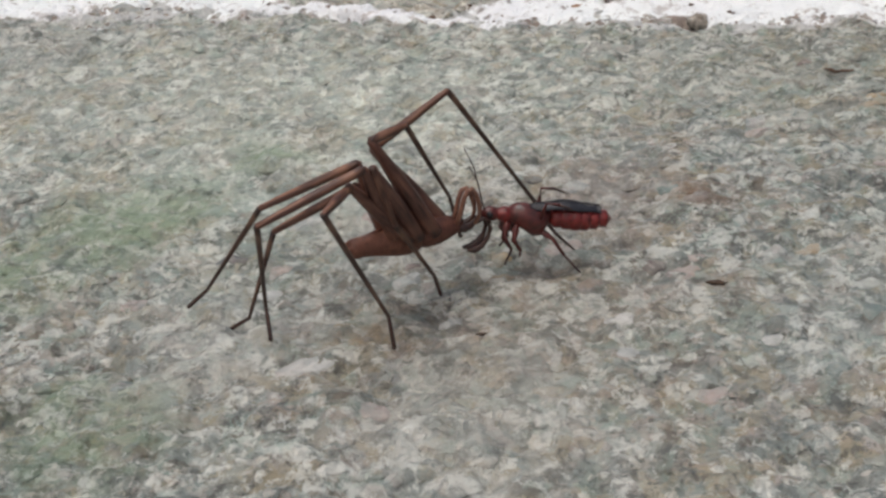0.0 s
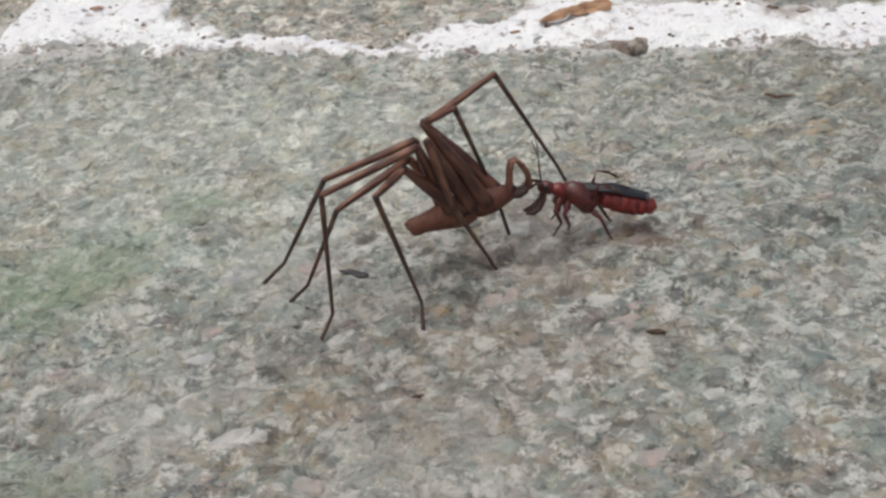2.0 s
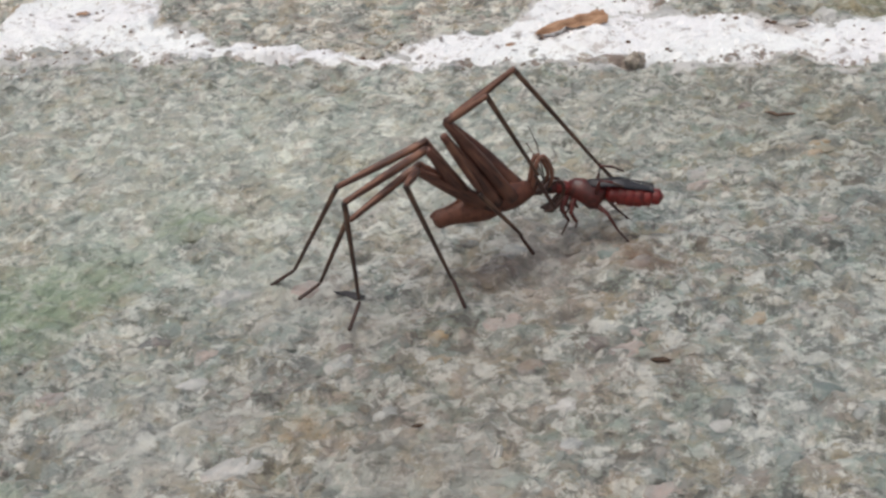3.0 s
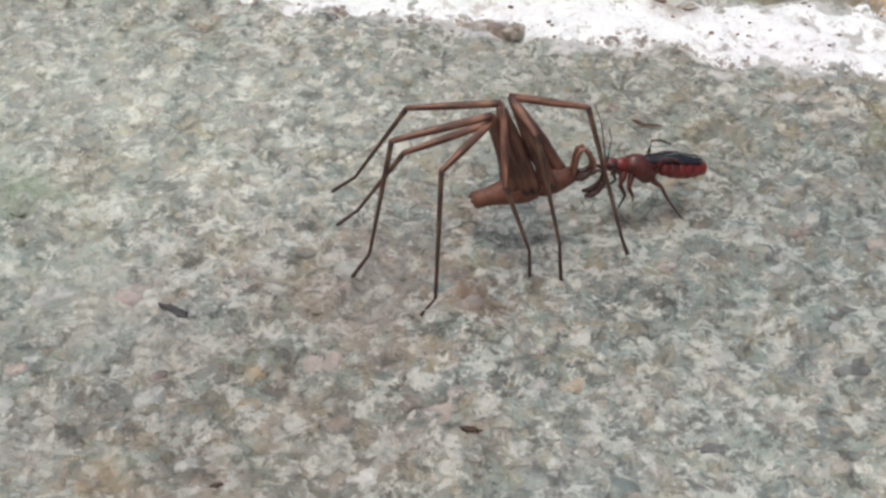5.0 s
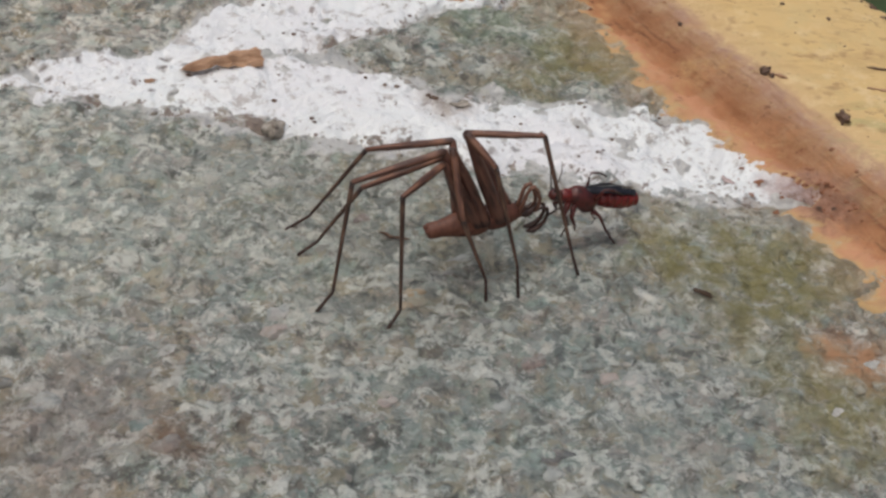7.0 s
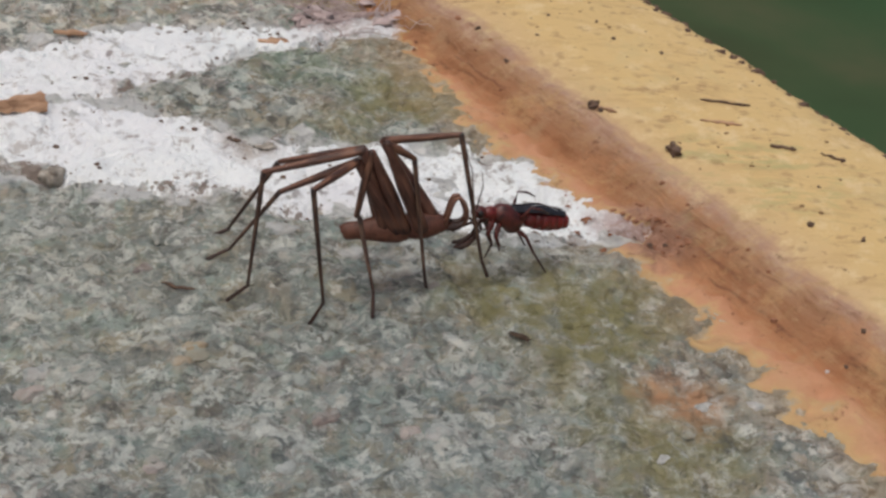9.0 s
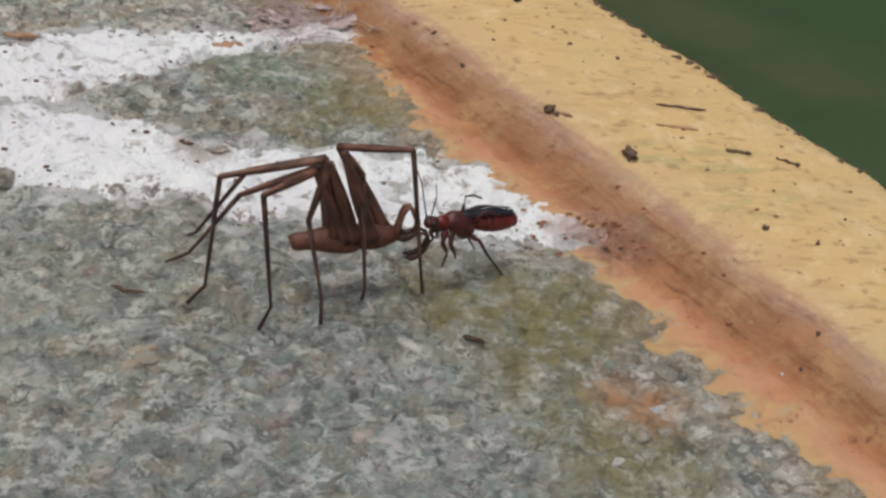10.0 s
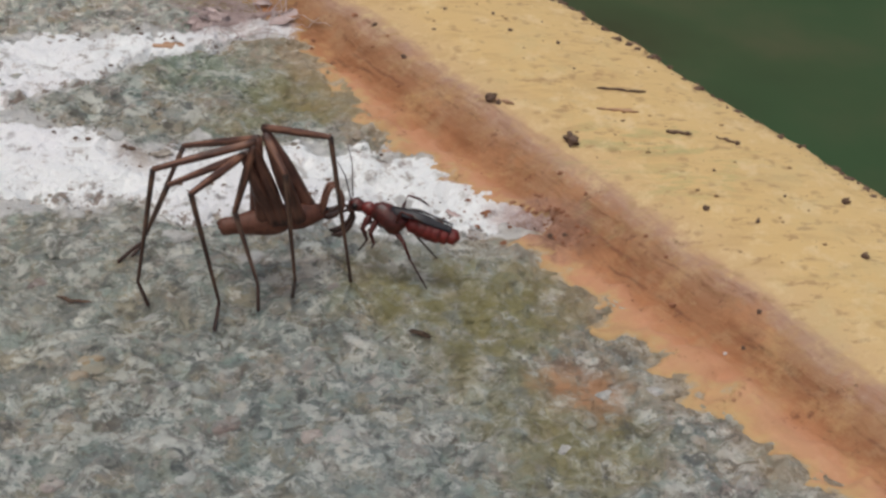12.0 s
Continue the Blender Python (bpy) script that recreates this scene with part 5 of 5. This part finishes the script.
# legs: seconds, then turn and lift of femur, tibia, metatarsus and tarsus, in the body's space
STEPS = {
    "A": [
        (0, -162.5, 68.5, 154.8, -24.9, 131.2, -56.9, 126.4, -45.4),
        (0.5, -199, 79.9, 147.5, -26.2, 130.6, -46.4, 134, -39.2),
        (1, -235.8, 75.1, 157.4, -13.7, 154.9, -39.6, 149.5, -30.7),
        (1.5, -232.2, 68.4, 145.9, -18.9, 137.1, -49.8, 128.3, -41.1),
        (2, -163.9, 83.1, 178.7, -4.9, 156, -52.1, 164.6, -34.8),
        (2.5, -171.9, 62.7, 179, -14.8, 143.2, -59.6, 136.8, -36),
        (4.3, -240.2, 76.1, 160.5, -8.5, 167.4, -48.2, 153.9, -30),
        (4.5, -276.2, 69.3, 157.5, -2.5, 163.3, -54.1, 170.7, -28.3),
        (5, -285.9, 66.3, 162, 0.9, 162.5, -51.9, 163, -32.4),
        (5.5, -252.3, 71.9, 160.7, -9, 157, -53.2, 149.4, -47.1),
        (6, -254.3, 69.8, 163.7, -5.3, 158.4, -53.1, 165, -31.8),
        (6.5, -248.8, 72.8, 176.1, 1.1, 173.3, -46.8, 160, -35.9),
        (7, -277.1, 66.6, 151.5, -13.6, 162.7, -55.1, 169.4, -32.7),
        (7.5, -225.6, 65.2, 196.6, 8.7, 166.7, -56.7, 161.5, -38.2),
        (9.5, -214.4, 80.8, 146.3, -25.7, 152.9, -59.2, 194.5, -11.5),
        (10, -226.8, 84.9, 143.9, -25.2, 150.1, -57.4, 186.3, -15.9),
        (10.5, -206, 82.7, 140.5, -23.5, 170, -54.7, 154.6, -28.1),
        (11, -226.8, 76.8, 131.5, -28.7, 146.4, -59.3, 136, -37.3),
        (11.5, -289.8, 82.7, 143.2, -23.4, 157, -53.3, 171.6, -28.5),
        (12, -298.7, 78.9, 137.8, -21.5, 215.3, -50.9, 188.5, -33.3),
    ],
    "B": [
        (0, -163.9, 53.5, 142.5, -32.9, 174.3, -71.2, 126.2, -38.1),
        (0.5, -169.8, 64.5, 147.7, -31.5, 153.4, -61.5, 132.1, -38.4),
        (1, -193, 67, 154.7, -19.6, 180.1, -55.6, 166.6, -16.6),
        (1.5, -200.8, 60.1, 158.2, -25.9, 145.7, -61.8, 153.6, -29.7),
        (2, -177.2, 65.7, 201.9, -5.1, 169.5, -55.4, 163.2, -34.5),
        (2.5, -190.7, 39.8, 200.6, -13.1, 126.9, -66.5, 198.5, -9.5),
        (4.3, -193.8, 63.3, 175, -14.9, 184.9, -39.5, 160.1, -24.9),
        (4.5, -226.9, 67.9, 173, -11, 176.5, -43.2, 168.1, -28.9),
        (5, -222.8, 71.4, 176.8, -8.8, 170.5, -48.6, 180.9, -25.9),
        (5.5, -226.3, 61.3, 172.8, -17.5, 185, -49.1, 171.2, -34.3),
        (6, -219.9, 61.3, 179.3, -11.6, 177.5, -51, 167.2, -30.3),
        (6.5, -215.3, 62.2, 184.2, -7.9, 184.8, -52.4, 200.7, -2.6),
        (7, -230.1, 64.5, 171.4, -18, 165.6, -55.8, 170.4, -36.3),
        (7.5, -192.9, 51.4, 193.3, -11, 184.3, -45.6, 199.5, 0.8),
        (9.5, -221.2, 69, 171, -26, 178.1, -52.6, 176.2, -28.4),
        (10, -217.3, 73.3, 163.8, -27.3, 175.6, -52.7, 173.6, -26.7),
        (10.5, -221.6, 70.7, 168.1, -25.3, 179.8, -53.6, 168.5, -27.6),
        (11, -226.3, 65.8, 154.8, -34, 165.7, -57.5, 159.1, -38.2),
        (11.5, -241.7, 75.3, 165.4, -27, 178.8, -48.7, 166, -34.9),
        (12, -207.7, 78.5, 165.6, -25, 159.3, -67, 212.4, -26.3),
    ],
    "C": [
        (0, -141.4, 56, 176.6, -19.1, 66.8, -60.8, -101.6, -58.3),
        (0.5, -138.1, 62.1, 166.6, -16.3, 88.7, -80.7, -190.7, -64.3),
        (1, -136.1, 70.7, 185.3, -1.1, 133.3, -76.6, -179.6, -53.9),
        (1.5, -164.2, 63.2, 181, -8.6, 117.4, -82.6, -232.9, -59.2),
        (2, -119, 66.4, 188.9, -3.2, 184.5, -78.4, -129.8, -14.7),
        (2.5, -152.8, 51.4, 195.9, -8.7, 48, -76.4, -127.9, -26.2),
        (4.3, -147.3, 72.1, 198.6, 6.4, 175.2, -75.9, -192.3, -49.2),
        (4.5, -149.4, 77.7, 193.1, 0.1, 205.4, -69.4, -206.5, -44.7),
        (5, -147.1, 79, 181.3, 1.4, 203, -67.4, -167.9, -41),
        (5.5, -179.3, 68.6, 186.5, -3.8, 219.7, -74.7, -210.9, -57.9),
        (6, -175.6, 69, 191.6, 2.5, 217, -73.9, -198.5, -57.5),
        (6.5, -168.2, 72, 193.3, 0.6, 216.9, -71.1, -142.7, -14.7),
        (7, -174.8, 73.3, 179.8, -7.6, 219.6, -71.2, -185.2, -53.6),
        (7.5, -167.1, 69.9, 193.4, -5.1, 223, -74.6, -134, -5.5),
        (9.5, -141.9, 74.2, 170.7, -14.4, 216.8, -79.7, -194.9, -48.7),
        (10, -131.9, 75.7, 170.6, -12.2, 199.1, -81.5, -195.6, -51.7),
        (10.5, -138, 75.6, 170.5, -11.7, 199.8, -78.9, -186.7, -50.4),
        (11, -154.9, 71.5, 165.4, -22.4, 154.5, -79.4, -193.7, -50.7),
        (11.5, -118.1, 78.7, 169.7, -14.1, 186.6, -71.9, -173.4, -48.7),
        (12, -122.7, 78.2, 179.6, -8.5, 206.8, -77.2, -27.8, -73),
    ],
    "D": [
        (0, -159.8, 45.6, -129.9, 8.5, 19.7, -59.7, -70.9, -78.2),
        (0.5, -158.3, 51.8, -138.8, 9.9, 27.7, -70.6, -246.6, -77.7),
        (1, -165, 62.8, -130.2, 6.5, 74.1, -77.4, -134.7, -25.6),
        (1.5, -176.9, 50.1, -136.1, 7.3, 28.1, -78, -153, -37.5),
        (2, -145.2, 54.4, -120.7, 14.2, 59.3, -77.1, -110.5, -29.5),
        (2.5, -171.3, 36, -115.6, 21.1, 18.1, -61, -69.4, -64.2),
        (4.3, -160.8, 60.9, -125.6, 14.5, 100.7, -87.7, -136.5, -23.7),
        (4.5, -165.8, 69.9, -132.3, -1.5, 216.2, -78.5, -125.9, 1.6),
        (5, -175.7, 76.1, -145.1, -6, 221.3, -73.7, -131.3, 12.3),
        (5.5, -190.3, 63.7, -140.4, -1.3, 297, -79.7, -135.6, -15.3),
        (6, -181.5, 60.5, -133.7, 12.2, 306.3, -83.7, -133.9, -25.9),
        (6.5, -181.4, 65, -128.7, 10.8, 264.7, -80.7, -127.7, -11.3),
        (7, -176.6, 64.5, -142.8, 8.6, 253.9, -85.2, -164.8, -50.1),
        (7.5, -175.7, 60.3, -125, 16.1, 326.4, -83.9, -121.2, -30.9),
        (9.5, -162.1, 64.7, -131.5, 8.7, 414.3, -84.5, -184.7, -65.6),
        (10, -155.3, 66.9, -136, 10.3, 415.6, -83, -189, -67.2),
        (10.5, -159.8, 66.8, -136.2, 9.8, 431.2, -84.7, -177.2, -65.5),
        (11, -170.5, 63.2, -144.4, 0.5, 442.7, -80.4, -178.8, -59),
        (11.5, -152, 73.3, -143.3, 4.8, 491.5, -83.1, -179.8, -55.1),
        (12, -155.6, 68.2, -139.1, 1, 375, -80.1, -117.5, -44.2),
    ],
    "E": [
        (0, -152.5, 53.8, 30.1, -63, 8.2, -56.4, 28.1, -65.7),
        (0.5, -151.9, 57.6, 36.4, -65.2, -12.4, -63.7, 28.6, -73.8),
        (1, -145.5, 66.8, -22.6, -81.5, 4.7, -72.6, 13, -71.3),
        (1.5, -161.7, 61.6, -16.6, -75, -26.7, -67, 29.1, -59.2),
        (2, -134.4, 67.5, -12.7, -84.1, 18.8, -72.4, 26.5, -73.2),
        (2.5, -160.4, 56.4, 16.8, -65.6, 16.2, -52.6, 7.8, -62.8),
        (4.3, -165.3, 73.6, -85.5, -74.3, -30.7, -70.2, -76.5, -68.8),
        (4.5, -160.2, 76.9, -99.7, -66.2, -62.6, -61.7, -90.9, -89.4),
        (5, -176.6, 77.7, -110.6, -50.7, -53.4, -73.5, -115.5, -67.7),
        (5.5, -188.7, 68.5, -50.8, -75.3, -59.9, -59.9, -75, -61.7),
        (6, -187.8, 70.7, -56.8, -78.3, -55.2, -61.3, -84.7, -55.5),
        (6.5, -185.7, 75.9, -70.8, -70.2, -65.8, -64.2, -83.1, -55.8),
        (7, -189.7, 68.5, -93.6, -56.8, -45.6, -66.7, -86.1, -81.5),
        (7.5, -179.7, 67.8, -62.2, -81.2, -49.3, -79.1, -107.6, -17.4),
        (9.5, -159, 69.2, -199.4, -78.6, -81.6, -56.5, -99.5, -60.3),
        (10, -151.2, 70.4, -213, -74.3, -78.8, -59.5, -100.5, -64.2),
        (10.5, -155.4, 68.6, -228, -75.9, -78.7, -55.6, -98.2, -59.6),
        (11, -165.7, 64.6, -214.7, -78.9, -84.1, -65.9, -150, -72.2),
        (11.5, -150.1, 71.5, -207.9, -70.3, -83.1, -66.4, -122, -58.8),
        (12, -154.6, 71, -170, -73.1, -70.8, -59.3, -104.1, -67.9),
    ],
    "F": [
        (0, -170.5, 57.3, 22, 1.4, 27.5, -53.6, 7.9, -73.2),
        (0.5, -167.1, 58.9, 14.5, -3.3, 6.5, -71.1, 32, -64.8),
        (1, -158.4, 66.4, 3.2, -19.8, 29.8, -76.6, -61.4, -78.6),
        (1.5, -169.7, 59.5, -12.6, -15.6, 0.3, -71.4, -0.7, -73.6),
        (2, -155.9, 67.2, 33.1, -9.9, 32.9, -77.1, 11.6, -86.1),
        (2.5, -169.4, 55.5, -1.8, 37.8, 21.1, -58.2, 15.5, -63),
        (4.3, -170.2, 70.4, -40.5, -17.2, -1.8, -83.6, -83.7, -84.5),
        (4.5, -163.9, 72.6, -62.4, -16.9, -63.8, -80.2, -105.2, -62.8),
        (5, -171.2, 74.7, -74.8, -23.8, -79.3, -75.2, -123.5, -84.3),
        (5.5, -184.3, 65.5, -43, -22.5, -28.6, -73.8, -69.6, -70.9),
        (6, -189.5, 68.6, -40.2, -23, -42.1, -76.2, -56.7, -78.8),
        (6.5, -184.1, 72.1, -34.7, -24.4, -17, -79.5, -92.3, -67.5),
        (7, -189.8, 70.2, -61.8, -30, -56, -72.6, -14.5, -83.9),
        (7.5, -183.9, 68.8, 14.6, -18.2, -52.9, -74.1, 15.7, -84.1),
        (9.5, -151.5, 68.2, 28.3, -46, -81.1, -74.5, 75.8, -64.3),
        (10, -148.9, 69.6, 34.7, -52.3, -89.3, -74.1, 85.9, -59.4),
        (10.5, -151.4, 68.5, 31.3, -52.1, -86.2, -72.1, 84.6, -63.6),
        (11, -168.5, 67, -76, -26, -13.7, -80.8, 63.6, -71.5),
        (11.5, -158.8, 74, -85.5, -13.8, 1.3, -86.9, 89.4, -77.1),
        (12, -155, 70, -76, -30.5, -65.6, -83, 81.3, -62.1),
    ],
    "G": [
        (0, 169.4, 51.5, -9.6, 33, 8.2, -52, 6.6, -53.1),
        (0.5, 166.5, 55.3, -12, 21, 17.9, -55.1, 10.2, -56.7),
        (1, 164.9, 59.8, -11.2, 12.7, 15, -66.3, -81.1, -61.8),
        (1.5, 163.6, 57.9, -14.3, 13.3, 8.3, -58, -76.6, -57),
        (2, 161.1, 59, 4.1, 15.9, 29.6, -67.2, 45, -65.7),
        (2.5, 158.3, 49.8, -7.1, 36.5, 1.8, -52, 12, -53.9),
        (4.3, 153.6, 59.6, -16.6, 5.1, -10.3, -76.5, -73.3, -62.1),
        (4.5, 162.2, 65.3, -31.4, -5.6, -48.7, -77.4, -96.3, -26.9),
        (5, 151.8, 64.5, -42.8, 4.8, -67.5, -73.9, 7.1, -77.1),
        (5.5, 152.2, 56.7, -23.6, 7, -42.7, -68, -66.5, -64.8),
        (6, 145.2, 57.3, -14.2, 4.2, -45.2, -68.4, -50.8, -65.9),
        (6.5, 146.7, 58.8, -11.4, 2.4, -36.5, -71.1, -66.4, -66.4),
        (7, 144.3, 60, -29.1, 4.8, -64.7, -67.4, 1, -71.2),
        (7.5, 149.2, 54.6, -8, 22.6, -9.2, -70.8, -63.9, -55.1),
        (9.5, 159.3, 57.4, -32.8, 15, -39, -79, 55.9, -68.9),
        (10, 158.2, 60.9, -40.6, 16.1, -17.2, -83, 45.3, -76.4),
        (10.5, 158.2, 60, -40.7, 15.5, -45.9, -81.4, 50.3, -71.6),
        (11, 156.8, 59, -53.3, 15.1, -26.2, -77.5, 29.8, -72.3),
        (11.5, 160.8, 62.8, -46.8, 14.1, 49.7, -79.4, -23.3, -85.8),
        (12, 151, 62.2, -52, 13.2, -60.7, -78.3, 60, -67.5),
    ],
}


def bone(at, turn, lift):
    return Matrix.Translation(Vector(at) * CM) @ pose(0, 0, 0, 0, -lift, turn)


def leg_rows(key, segment):
    hip, lengths = LEGS[key]
    steps = np.array(STEPS[key])
    rows = []
    times = sorted(set(steps[:, 0]) | {(a + b) / 2 for a, b in zip(steps[:-1, 0], steps[1:, 0])} )
    for t in times:
        angles = [float(np.interp(t, steps[:, 0], steps[:, 1 + k])) for k in range(8)]
        at = Vector(hip)
        for n in range(segment):
            a, e = radians(angles[2 * n]), radians(angles[2 * n + 1])
            at = at + lengths[n] * Vector((math.cos(e) * math.cos(a), math.cos(e) * math.sin(a), math.sin(e)))
        rows.append((float(t), bone(at, angles[2 * segment], angles[2 * segment + 1])))
    return rows


def motions():
    walk(SPIDER, [(t, pose(x, y, z, 0, -lift, turn)) for t, x, y, z, turn, lift in SPIDER_WAY])
    walk(PREY, [(t, pose(x, y, z, 0, -lift, turn)) for t, x, y, z, turn, lift in PREY_WAY])
    for key, parts in LEG_PARTS.items():
        for segment, ob in enumerate(parts):
            walk(ob, leg_rows(key, segment))


motions()
